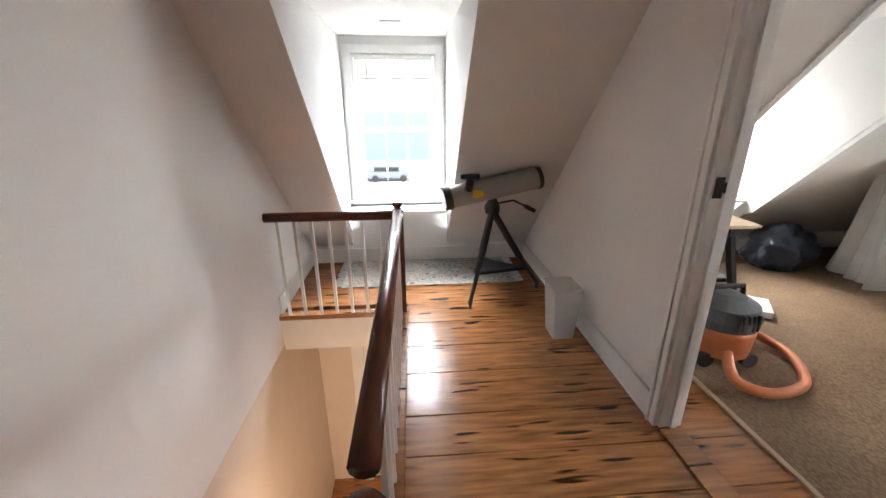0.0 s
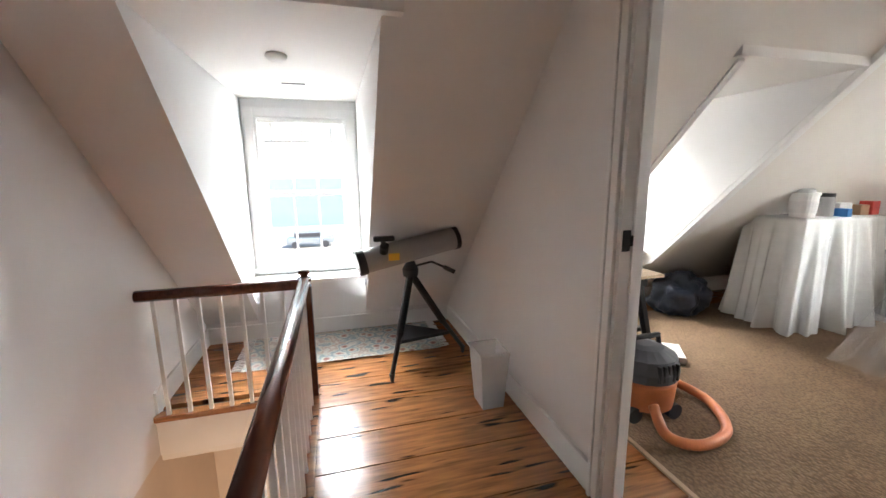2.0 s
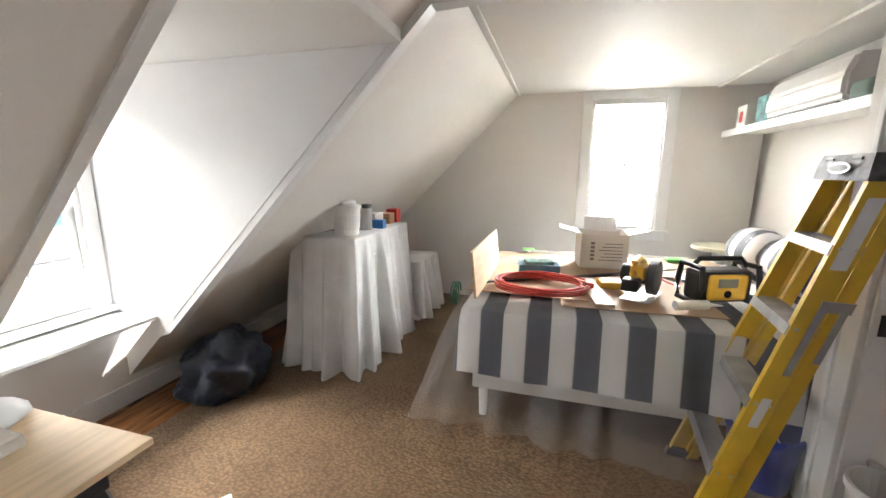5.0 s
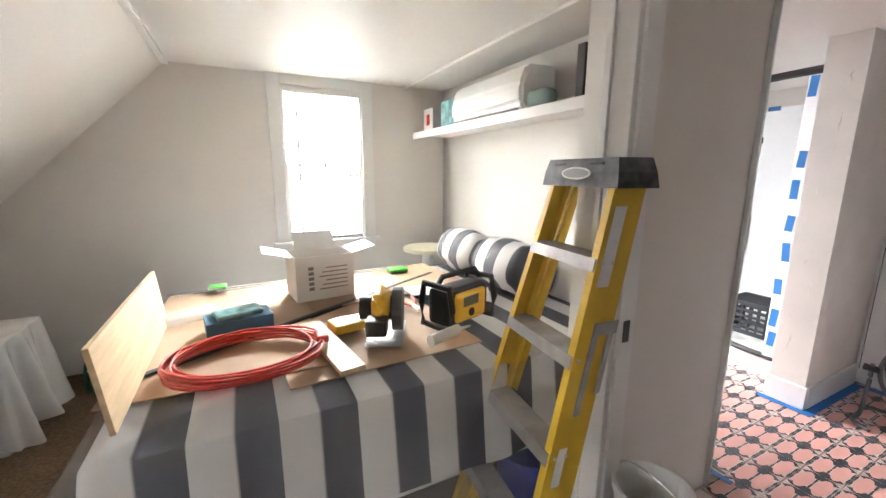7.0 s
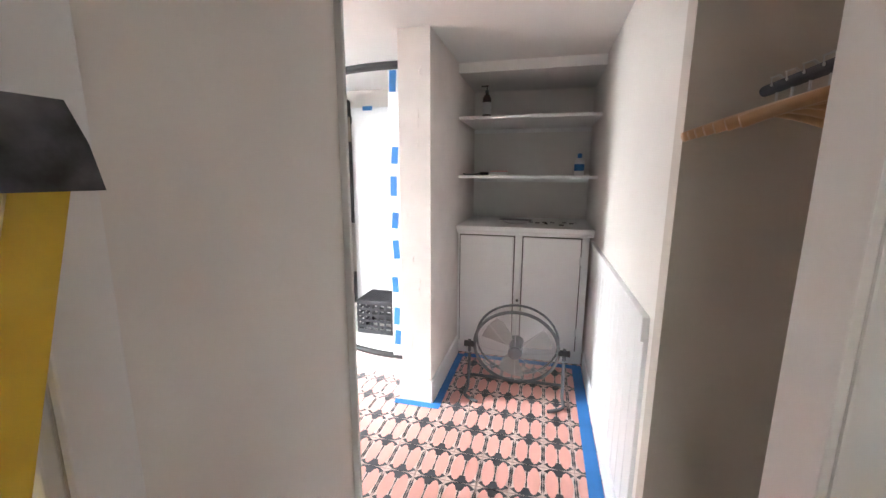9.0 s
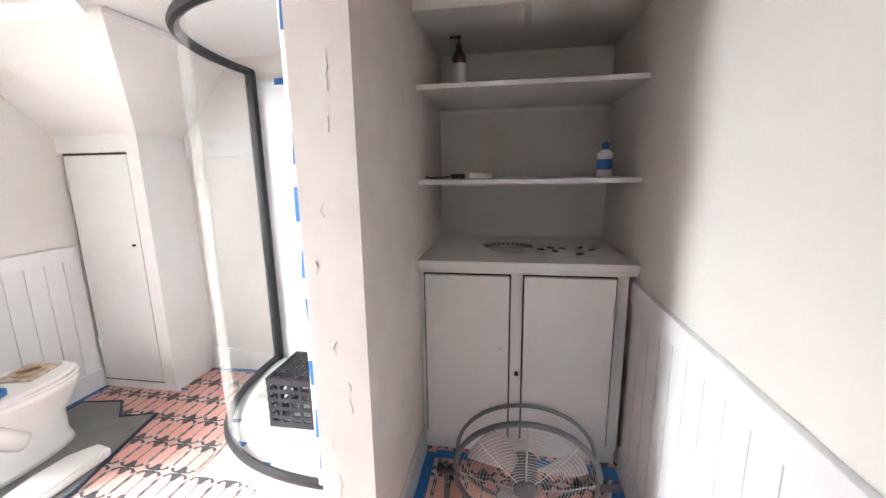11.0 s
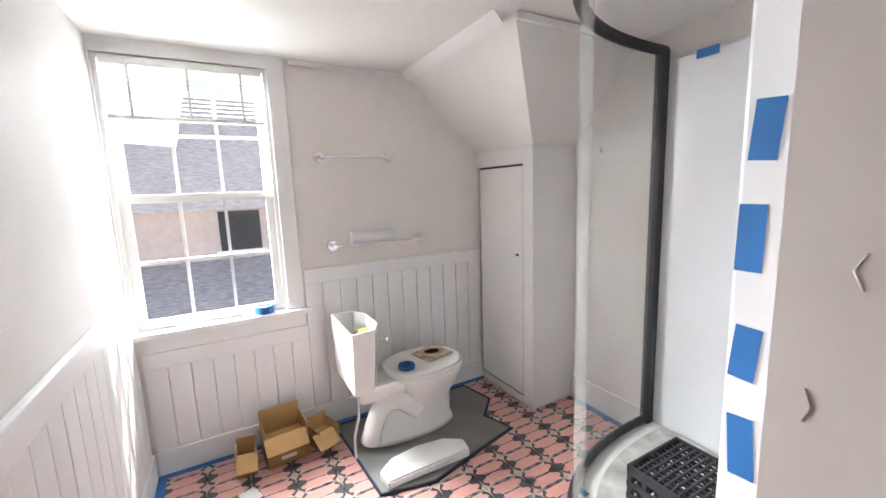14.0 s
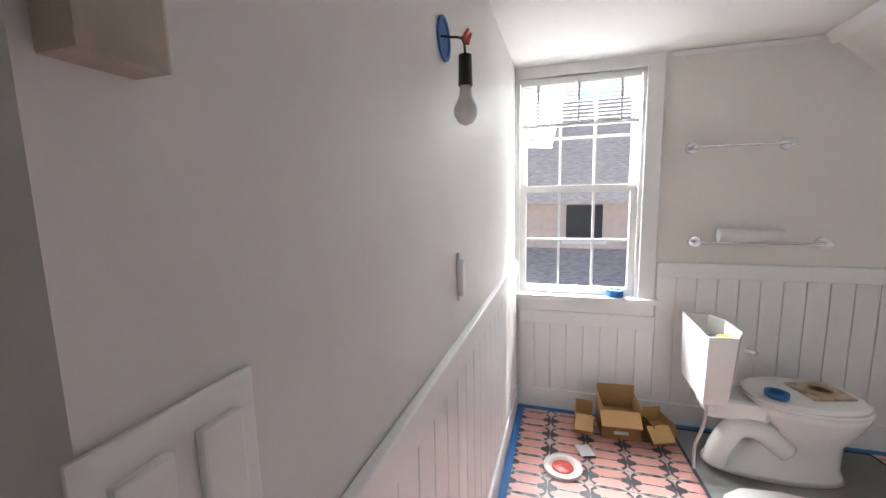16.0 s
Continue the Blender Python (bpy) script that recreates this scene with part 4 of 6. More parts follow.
part("board", box((3.342, -0.798, 1.80), (5.7, -0.45, 1.825), 0.003), TRIM, sh)
part("front_lip", box((3.342, -0.452, 1.77), (5.7, -0.432, 1.828), 0.003), TRIM, sh)
ac = thing("air_conditioner", "white split air conditioner unit lying on the shelf", "air conditioner")
bm = prism([(-0.72, 1.826), (-0.50, 1.826), (-0.455, 1.87), (-0.455, 1.98), (-0.50, 2.09), (-0.72, 2.1)], 0, 4.15, 5.0)
bmesh.ops.bevel(bm, geom=list(bm.edges), offset=0.02, segments=2, affect="EDGES")
part("case", bm, WHITEP, ac)
part("louvre", box((4.2, -0.5, 1.835), (4.95, -0.462, 1.845)), INK, ac)
pf = thing("picture_frame", "small white framed picture with red print", "picture")
part("frame", box((5.42, -0.52, 1.826), (5.6, -0.5, 2.02), 0.004), WHITEP, pf)
part("print", box((5.48, -0.499, 1.88), (5.54, -0.497, 1.97)), CARRED, pf)
cvs = thing("canvas_print", "small teal and white seascape canvas", "picture")
part("canvas", box((5.08, -0.56, 1.826), (5.32, -0.53, 2.05), 0.003), TEAL, cvs)
for k, (w, h, m) in enumerate(((0.05, 0.25, BLACK), (0.07, 0.23, DARK), (0.04, 0.24, CARD), (0.12, 0.25, TOOLY))):
    bk = thing("book", "standing hardback book on the shelf", "book", "books on the shelf")
    x = 3.72 - 0.1 * k
    m2 = m if m is not TOOLY else mat("mustard_cover", (0.4, 0.33, 0.15), 0.6, var=0.3)
    part("cover", box((x - w / 2, -0.66, 1.826), (x + w / 2, -0.47, 1.826 + h), 0.004), m2, bk)
cl = thing("folded_cloth", "small sage green cloth bundle on the shelf", "cloth")
part("bundle", rot(box((-0.08, -0.05, 0), (0.08, 0.05, 0.1), 0.035), pose(4.02, -0.5, 1.826)), mat("sage_cloth", (0.22, 0.3, 0.27), 0.9), cl, smooth=True)
bt2 = thing("bedside_table", "small cream bedside table beyond the bed", "table")
part("tabletop", cyl((5.42, -0.45, 0.78), (5.42, -0.45, 0.81), 0.22, seg=28), mat("cream_paint", (0.7, 0.66, 0.5), 0.4), bt2)
part("pedestal", cyl((5.42, -0.45, 0.009), (5.42, -0.45, 0.78), 0.05), WHITEP, bt2)

# dresser under a dust sheet
dr = thing("dresser", "white dresser shrouded in translucent plastic", "dresser")
part("body", box((3.8, 2.32, 0.12), (4.75, 2.78, 0.98), 0.01), TRIM, dr)
for x in (3.84, 4.7):
    for y in (2.36, 2.74):
        part("leg", cyl((x, y, 0.009), (x, y, 0.12), 0.02), TRIM, dr)
for k in range(3):
    d = part("drawer", box((3.84, 2.305, 0.2 + 0.26 * k), (4.71, 2.322, 0.42 + 0.26 * k), 0.004), TRIM, dr)
    for x in (4.05, 4.5):
        part("knob", lathe([(0.012, 0), (0.022, 0.012), (0.012, 0.024)], (x, 2.29, 0.3 + 0.26 * k)), WHITEP, d)
tagged(link("dust_sheet", drape(3.785, 4.765, 2.29, 2.79, 0.988, 0.95, 0.1, 0.09, 60, 26.0), SHEET, None, True), "milky translucent plastic sheet draped over the dresser", "plastic sheet")
pb = thing("covered_box", "low white box under a crumpled plastic sheet", "box")
part("box", box((4.85, 2.2, 0.009), (5.35, 2.65, 0.55), 0.01), TRIM, pb)
part("sheet", drape(4.83, 5.37, 2.18, 2.67, 0.6, 0.55, 0.08, 0.08, 40, 26.0), SHEET, pb, smooth=True)
tb = thing("joint_compound_tub", "white plastic tub with grey printed label", "tub")
part("tub", lathe([(0.085, 0), (0.1, 0.19), (0.108, 0.19), (0.108, 0.21)], (3.95, 2.44, 0.992)), WHITEP, tb, smooth=False)
part("label", lathe([(0.0925, 0.04), (0.0995, 0.14)], (3.95, 2.44, 0.992)), PAPER, tb)
part("lid_tin", lathe([(0.07, 0.21), (0.07, 0.235), (0.05, 0.245)], (3.95, 2.44, 0.992)), STEEL, tb)
jr = thing("plastic_jar", "clear jar with black lid and dark contents", "jar")
part("jar", lathe([(0.055, 0), (0.055, 0.15), (0.05, 0.17)], (4.2, 2.42, 0.992)), FROST, jr, smooth=False)
part("lid", lathe([(0.053, 0.17), (0.053, 0.2)], (4.2, 2.42, 0.992)), BLACK, jr)
for x, y, w, h, m, lb in ((4.42, 2.45, 0.16, 0.11, PAPER, "white box of fittings"), (4.62, 2.42, 0.12, 0.09, WOODH, "small wooden box"), (4.3, 2.35, 0.06, 0.07, BLUE, "small blue pot"), (4.72, 2.4, 0.1, 0.12, RED, "tilted dark red tin")):
    q = thing("storage_box", lb + " on the covered dresser", "box", "clutter on the dresser")
    part("body", box((x - w / 2, y - 0.05, 0.992), (x + w / 2, y + 0.05, 0.992 + h), 0.006), m, q)
hs = thing("garden_hose", "green coiled hose beside the covered box", "hose")
part("coil", tube([(5.45 + 0.1 * math.cos(a * 0.4), 1.95 + 0.01 * a / 6, 0.14 + 0.12 * math.sin(a * 0.4)) for a in range(48)], 0.01), mat("green_hose", (0.03, 0.2, 0.12), 0.5), hs)
bg = thing("rubbish_bag", "crumpled navy plastic bag on the carpet", "bag")
bm = bmesh.new()
bmesh.ops.create_icosphere(bm, subdivisions=5, radius=1)
for v in bm.verts:
    c = v.co.copy()
    k = 1 + 0.28 * noise.noise(c * 2.2) + 0.12 * (1 - abs(noise.noise(c * 5))) * 1.0 + 0.05 * noise.noise(c * 11)
    v.co = Vector((3.35 + c.x * 0.27 * k, 3.03 + c.y * 0.2 * k, max(0.01, 0.16 + c.z * 0.22 * k)))
part("bag", bm, BAG, bg, smooth=True)

# workbench on folding trestles
wb = thing("work_table", "plywood top on black plastic folding trestles", "table")
part("tabletop", box((1.24, 2.02, 0.70), (2.12, 2.72, 0.72), 0.002), PINE, wb)
for x in (1.45, 1.98):
    tr = part("trestle_beam", box((x - 0.04, 2.05, 0.64), (x + 0.04, 2.7, 0.698), 0.006), BLACK, wb)
    for y in (2.12, 2.62):
        for s in (-1, 1):
            part("trestle_leg", cyl((x + s * 0.02, y, 0.65), (x + s * 0.2, y, 0.01), 0.035, 0.028, 6), BLACK, tr)
    part("trestle_brace", box((x - 0.12, 2.14, 0.28), (x + 0.12, 2.6, 0.31), 0.005), BLACK, tr)
pc = thing("paint_can", "open white paint can with drips on plywood", "paint can")
part("can", lathe([(0.083, 0), (0.083, 0.18), (0.087, 0.185), (0.087, 0.195), (0.078, 0.195), (0.078, 0.05)], (1.56, 2.16, 0.722)), WHITEP, pc)
part("label", lathe([(0.0836, 0.07), (0.0836, 0.12)], (1.56, 2.16, 0.722)), PAPER, pc)
part("wire_handle", tube([(1.56 + 0.086 * math.cos(a), 2.16 - 0.09 * math.sin(a) * 0.9, 0.83 - 0.05 * math.sin(a)) for a in [math.pi * k / 12 for k in range(13)]], 0.003, 6), STEEL, pc)
cd = thing("hanging_cable", "bundle of red cable hanging over the table edge", "cable")
for k in range(7):
    o = 0.014 * k
    part("loop", tube([(1.5 + 0.235 * math.cos(a) + 0.01 * math.sin(k), 1.995 - 0.01 - 0.006 * k, 0.55 + (0.2 + o * 0.5) * math.sin(a) + 0.02 * math.cos(k * 2)) for a in [2 * math.pi * j / 28 for j in range(28)]], 0.006, 6, closed=True), RED, cd, smooth=True)
for nm, lo, hi, m, lb, cat in (("cleaner_tub", (1.35, 2.45, 0.722), (1.48, 2.58, 0.82), WHITEP, "white lidded tub on black base", "tub"), ("nail_gun", (1.6, 2.42, 0.722), (1.9, 2.52, 0.82), GREYP, "grey power tool lying on the table", "tool"), ("clear_case", (1.88, 2.3, 0.722), (2.0, 2.42, 0.76), FROST, "clear plastic case of screws", "box"), ("orange_scraper", (1.27, 2.2, 0.722), (1.42, 2.3, 0.735), ORANGE, "orange plastic spreader lying on plywood", "tool"), ("sandpaper_pack", (1.72, 2.14, 0.722), (1.84, 2.28, 0.728), BLUE, "blue pad on the plywood", "pad")):
    q = thing(nm, lb, cat)
    part("body", box(lo, hi, min(0.02, (hi[2] - lo[2]) * 0.3)), m, q)
tg = thing("wipes_bag", "crumpled clear bag of wipes on the table", "bag")
part("bag", lathe([(0.08, 0), (0.1, 0.02), (0.07, 0.05), (0.03, 0.06)], (2.02, 2.52, 0.722), 9), PAPER, tg, smooth=True)
# shop vacuum
vc = thing("shop_vacuum", "grey and orange shop vacuum with orange hose on carpet", "vacuum")
vx, vy = 1.72, 1.72
part("tank", lathe([(0.13, 0.06), (0.17, 0.08), (0.18, 0.22), (0.17, 0.25)], (vx, vy, 0)), ORANGE, vc, "orange lower tank", True)
part("motor_head", lathe([(0.185, 0.25), (0.19, 0.3), (0.17, 0.37), (0.1, 0.41), (0.05, 0.42)], (vx, vy, 0), 20), GREYP, vc, smooth=False)
part("carry_handle", tube([(vx - 0.1, vy, 0.39), (vx - 0.09, vy, 0.46), (vx + 0.09, vy, 0.46), (vx + 0.1, vy, 0.39)], 0.016, 8), BLACK, vc)
for k in range(5):
    part("vent_fin", box((vx - 0.06 + 0.03 * k, vy - 0.186, 0.27), (vx - 0.05 + 0.03 * k, vy - 0.1, 0.36)), BLACK, vc)
for a in (0.6, 2.2, 3.8, 5.4):
    w = part("wheel", cyl((vx + 0.17 * math.cos(a), vy + 0.17 * math.sin(a) - 0.02, 0.055), (vx + 0.17 * math.cos(a), vy + 0.17 * math.sin(a) + 0.02, 0.055), 0.045), DARK, vc)
hp = [(vx - 0.1, vy - 0.2, 0.16), (vx - 0.12, vy - 0.32, 0.07), (vx + 0.02, vy - 0.4, 0.045), (vx + 0.25, vy - 0.34, 0.045), (vx + 0.4, vy - 0.1, 0.045), (vx + 0.36, vy + 0.14, 0.06), (vx + 0.22, vy + 0.24, 0.12), (vx + 0.3, vy + 0.3, 0.14), (vx + 0.4, vy + 0.3, 0.1)]


def spline(p, n=8):
    p = [Vector(q) for q in p]
    out = []
    for i in range(len(p) - 1):
        a, b, c, d = p[max(0, i - 1)], p[i], p[i + 1], p[min(len(p) - 1, i + 2)]
        for k in range(n):
            t = k / n
            out.append(0.5 * ((2 * b) + (c - a) * t + (2 * a - 5 * b + 4 * c - d) * t * t + (3 * b - a - 3 * c + d) * t ** 3))
    return out + [p[-1]]


part("hose", tube(spline(hp), 0.027, 12), ORANGE, vc, "ribbed orange hose", True)
cb = thing("laminate_carton", "flat pink and white carton lying on carpet", "box")
part("carton", rot(box((-0.22, -0.13, 0), (0.22, 0.13, 0.05), 0.004), pose(2.33, 2.3, 0.009, 0, 0, -35)), PAPER, cb)

# stepladder leaning at the wall end
la = thing("stepladder", "folded yellow fibreglass stepladder leaning on the wall end", "ladder")
LZ = 1.44
across = Vector((0.993, -0.117, 0))                  # along the treads
front = Vector((0.117, 0.993, 0))                    # the side one climbs


def lad(s, z, out=0.0):
    """A point on the ladder: s from rail to rail, z up, out to the climbing side; it leans back on the wall."""
    f = 1 - z / LZ
    return Vector((3.25, -0.035 + 0.42 * f, z)) + across * s * (0.168 + 0.085 * f) + front * out


def plate(bm, s, o0, o1, d0, d1, z0=0.012, z1=LZ):
    vs = [bm.verts.new(lad(s, z, o) + across * s * d) for z in (z0, z1) for o in (o0, o1) for d in (d0, d1)]
    bmesh.ops.convex_hull(bm, input=vs)
    return bm


for s in (-1, 1):
    bm = plate(bmesh.new(), s, -0.08, 0.0, -0.005, 0.0)
    rail = part("front_rail", bm, YELLOW, la, "scuffed yellow fibreglass rail")
    part("rail_flange", plate(bmesh.new(), s, -0.006, 0.0, -0.03, -0.005), YELLOW, rail)
    part("rail_flange", plate(bmesh.new(), s, -0.08, -0.074, -0.03, -0.005), YELLOW, rail)
    bm = plate(bmesh.new(), s, -0.14, -0.088, -0.022, -0.012)
    rail = part("rear_rail", bm, YELLOW, la)
    part("rail_flange", plate(bmesh.new(), s, -0.094, -0.088, -0.04, -0.022), YELLOW, rail)
    part("foot", plate(bmesh.new(), s, -0.085, 0.006, -0.034, 0.006, 0.0, 0.05), DARK, la)
    part("spreader", plate(bmesh.new(), s, -0.07, -0.048, 0.002, 0.007, 0.72, 1.0), ALU, la, "worn metal spreader bar")
    part("spreader", plate(bmesh.new(), s, -0.13, -0.11, 0.002, 0.007, 0.78, 1.0), ALU, la, "worn metal spreader bar")
    part("spreader_bracket", plate(bmesh.new(), s, -0.135, -0.045, 0.007, 0.012, 0.97, 1.01), ALU, la)
    for z in (0.284, 0.594, 0.894, 1.194):
        for o in (-0.06, -0.02):
            p = lad(s, z, o)
            part("rivet", cyl(p, p + across * s * 0.005, 0.006, seg=8), STEEL, la)
    part("rail_label", plate(bmesh.new(), s, -0.066, -0.02, 0.001, 0.0025, 1.12, 1.37), PAPER, la, "torn white warning label")
    part("small_label", plate(bmesh.new(), s, -0.06, -0.03, 0.001, 0.0025, 0.5, 0.62), PAPER, la)
for z in (0.27, 0.58, 0.88, 1.18):
    for nm, z0, z1, o0, o1 in (("tread", 0.02, 0.028, -0.085, 0.004), ("tread_lip", -0.012, 0.02, -0.002, 0.004), ("tread_back", -0.012, 0.02, -0.085, -0.079)):
        bm = bmesh.new()
        vs = [bm.verts.new(lad(k * 0.97, z + h, o)) for k in (-1, 1) for h in (z0, z1) for o in (o0, o1)]
        bmesh.ops.convex_hull(bm, input=vs)
        part(nm, bm, ALU, la)
bm = bmesh.new()
vs = [bm.verts.new(Vector((3.25, -0.035, LZ - 0.015 + h)) + across * k * w + front * o) for k in (-1, 1) for h, w, q in ((0, 0.195, 0.0), (0.05, 0.188, 0.006), (0.095, 0.175, 0.016)) for o in (0.02 - q, -0.15 + q)]
bmesh.ops.convex_hull(bm, input=vs)
cap = part("top_cap", bm, LADGREY, la, "paint-smeared grey plastic top cap")
CAPF = Matrix.Translation(Vector((3.25, -0.035, LZ)) + front * 0.0175) @ pose(0, 0, 0, 0, 0, -6.7)
part("badge", rot(lathe([(0.075, 0), (0.075, 0.004)], (0, 0, 0), 28, 1.0, 0.28), CAPF @ pose(0, 0.002, 0.03, -84)), STEEL, cap, "plain pale oval badge")
part("badge_field", rot(lathe([(0.066, 0), (0.066, 0.0055)], (0, 0, 0), 28, 1.0, 0.24), CAPF @ pose(0, 0.002, 0.03, -84)), INK, cap)
for x in (-0.09, 0.1):
    part("slot", rot(box((x - 0.03, -0.012, 0.058), (x + 0.03, -0.0035, 0.067), 0.002), CAPF), BLACK, cap)
for nm, x, y, r, h, m, lb in (("plastic_bucket", 2.98, -0.22, 0.13, 0.36, WHITEP, "white plastic bucket with wire handle on the floor"), ("blue_bucket", 3.42, -0.02, 0.15, 0.3, mat("blue_bucket_plastic", (0.02, 0.04, 0.3), 0.4), "dark blue bucket behind the ladder")):
    q = thing(nm, lb, "bucket")
    part("body", lathe([(r * 0.82, 0.009), (r, h), (r * 1.05, h), (r * 1.05, h - 0.03), (r * 1.02, h + 0.002), (r * 0.96, h), (r * 0.8, 0.03)], (x, y, 0), 32), m, q, smooth=False)
    part("handle", tube([(x + r * math.cos(a) * 1.02, y + 0.4 * r * math.sin(a), h - 0.02 + 0.1 * math.sin(a)) for a in [math.pi * k / 14 for k in range(15)]], 0.004, 6), STEEL, q)

# closet hangers
rl = thing("closet_rod", "dark closet rod across the closet", "rod")
part("rod", cyl((2.02, -1.078, 1.66), (2.02, -0.522, 1.66), 0.014), DARK, rl)
for k in range(7):
    y = -1.02 + 0.065 * k
    hg = thing("coat_hanger", "plain wooden coat hanger on the rod", "hanger", "hangers in the closet")
    a = 10 - 4 * k
    pts = [(x, 0, -0.075 - 0.06 * abs(x / 0.21) ** 1.4) for x in [-0.21 + 0.035 * j for j in range(13)]]
    part("shoulder", rot(tube(pts, 0.012, 8), pose(2.02, y, 1.675, 0, 0, a)), WOODH, hg, smooth=True)
    part("hook", rot(tube([(0, 0, -0.075), (0, 0, -0.02), (0.015, 0, -0.012), (0.018, 0, 0.005), (0.0, 0, 0.012), (-0.016, 0, 0.0)], 0.003, 6), pose(2.02, y, 1.675, 0, 0, a)), STEEL, hg)

# ---- bathroom things ----
def beadboard(name, axis, a0, a1, face, out, top, label):
    ww = tagged(new(name), label, "wainscot", kind="structure")

    def bxx(a, b, d0, d1, c, e, bev=0.0):
        lo, hi = sorted((face + out * d0, face + out * d1))
        return box((a, lo, c), (b, hi, e), bev) if axis == 0 else box((lo, a, c), (hi, b, e), bev)
    n = max(1, round((a1 - a0) / 0.11))
    for k in range(n):
        x, w = a0 + (a1 - a0) * k / n, (a1 - a0) / n
        part("board", bxx(x + 0.002, x + w - 0.002, 0.001, 0.016, 0.0, top - 0.08, 0.004), BEAD, ww)
    part("backing", bxx(a0, a1, 0.0005, 0.006, 0.0, top - 0.08), BEAD, ww)
    part("cap_rail", bxx(a0, a1, 0.001, 0.026, top - 0.09, top, 0.005), BEAD, ww)
    part("baseboard", bxx(a0, a1, 0.001, 0.028, 0.0, 0.14, 0.005), BEAD, ww)


beadboard("wainscot_north", 0, 3.3, XB - 0.03, -0.97, -1, 1.02, "white painted beadboard wainscot with cap rail")
beadboard("wainscot_east", 1, -3.12, WC[0] - 0.1, XB, -1, 1.03, "white painted beadboard wainscot behind the toilet")
beadboard("wainscot_east_low", 1, WC[0] - 0.1, -1.0, XB, -1, 0.69, "white painted beadboard under the window")
beadboard("wainscot_west", 1, -2.78, -1.2, 2.2, 1, 0.98, "white painted beadboard wainscot in the passage")
# eaves closet
wall("wall_eaves_front", [((5.04, -3.16, 0), (5.13, -3.12, 1.739)), ((5.13, -3.16, 1.63), (XB, -3.12, 1.739)), ((5.04, -3.5, 0), (5.08, -3.16, 1.739))], TRIM, "white boxed front of the eaves closet")
ed = tagged(new("door_3"), "narrow plain white eaves closet door, closed", "door", kind="structure")
part("leaf", box((5.145, -3.15, 0.06), (XB - 0.03, -3.128, 1.615), 0.003), TRIM, ed)
part("knob", lathe([(0.008, 0), (0.012, 0.006), (0.008, 0.014)], (5.19, -3.12, 1.03)), BLACK, ed)
for z in (0.3, 1.4):
    part("hinge", box((XB - 0.045, -3.127, z), (XB - 0.03, -3.118, z + 0.07), 0.002), WHITEP, ed)
part("reveal", box((5.13, -3.158, 0.03), (XB, -3.152, 1.63)), SHADOWGAP, ed)
struct("baseboard_eaves", box((5.02, -3.135, 0), (XB - 0.03, -3.119, 0.05), 0.004), TRIM, "white plinth of the eaves closet", "baseboard")
struct("baseboard_shower", box((4.42, -3.5, 0), (5.038, -3.478, 0.16), 0.004), TRIM, "white baseboard beside the shower", "baseboard")
hk = thing("hook_board", "white board with a coat hook on the wall", "hook")
part("board", box((4.45, -3.499, 1.6), (5.035, -3.48, 1.76), 0.004), TRIM, hk)
part("hook", tube([(4.8, -3.48, 1.69), (4.8, -3.44, 1.67), (4.8, -3.43, 1.7)], 0.006), CHROME, hk)
for z, y0, y1 in ((1.70, -2.43, -1.98), (1.16, -2.63, -2.02)):
    tr = thing("towel_bar", "chrome towel bar with round wall plates", "towel bar", "towel bars")
    part("bar", cyl((XB - 0.07, y0, z), (XB - 0.07, y1, z), 0.008), CHROME, tr)
    for y in (y0, y1):
        part("wall_plate", cyl((XB - 0.001, y, z), (XB - 0.02, y, z), 0.035, 0.03, 20), CHROME, tr)
        part("post", cyl((XB - 0.02, y, z), (XB - 0.08, y, z), 0.012), CHROME, tr)
pt = thing("paper_towel_roll", "white paper towel roll resting on the towel bar", "paper roll")
part("roll", cyl((XB - 0.07, -2.42, 1.205), (XB - 0.07, -2.12, 1.205), 0.036, seg=24), PAPER, pt)

# toilet, unmounted on a mat
mt = thing("floor_mat", "grey foam mat with navy edge under the toilet", "mat")
bm = prism([(5.56, -1.93), (4.86, -1.98), (4.80, -2.25), (4.95, -2.86), (5.15, -2.8), (5.3, -2.95), (5.56, -2.9)], 2, -0.004, 0.012)
part("mat", bm, MATG, mt)
part("binding", tube([(x, y, 0.009) for x, y in ((5.56, -1.93), (4.86, -1.98), (4.80, -2.25), (4.95, -2.86), (5.15, -2.8), (5.3, -2.95), (5.56, -2.9))], 0.01, 6, closed=True), NAVY, mt)
to = thing("toilet", "white two-piece toilet with lidless tank, standing loose on a mat", "toilet")
tx = 5.30


def ovals(rows, seg=28):
    """A lofted body: rows of centre y, half x, half y, z."""
    bm = bmesh.new()
    rings = []
    for cy, hx, hy, z in rows:
        rings.append([bm.verts.new((tx + hx * math.copysign(abs(math.cos(a)) ** 0.8, math.cos(a)), cy + hy * math.sin(a), z)) for a in [2 * math.pi * k / seg for k in range(seg)]])
    for a, b in zip(rings, rings[1:]):
        for k in range(seg):
            bm.faces.new((a[k], a[(k + 1) % seg], b[(k + 1) % seg], b[k]))
    bm.faces.new(rings[0])
    bm.faces.new(rings[-1])
    return bm


part("base", ovals([(-2.33, 0.13, 0.31, 0.012), (-2.33, 0.125, 0.3, 0.04), (-2.35, 0.1, 0.27, 0.07), (-2.42, 0.1, 0.2, 0.2), (-2.47, 0.13, 0.2, 0.28), (-2.46, 0.17, 0.24, 0.36), (-2.44, 0.185, 0.26, 0.4)]), CERAMIC, to, smooth=True)
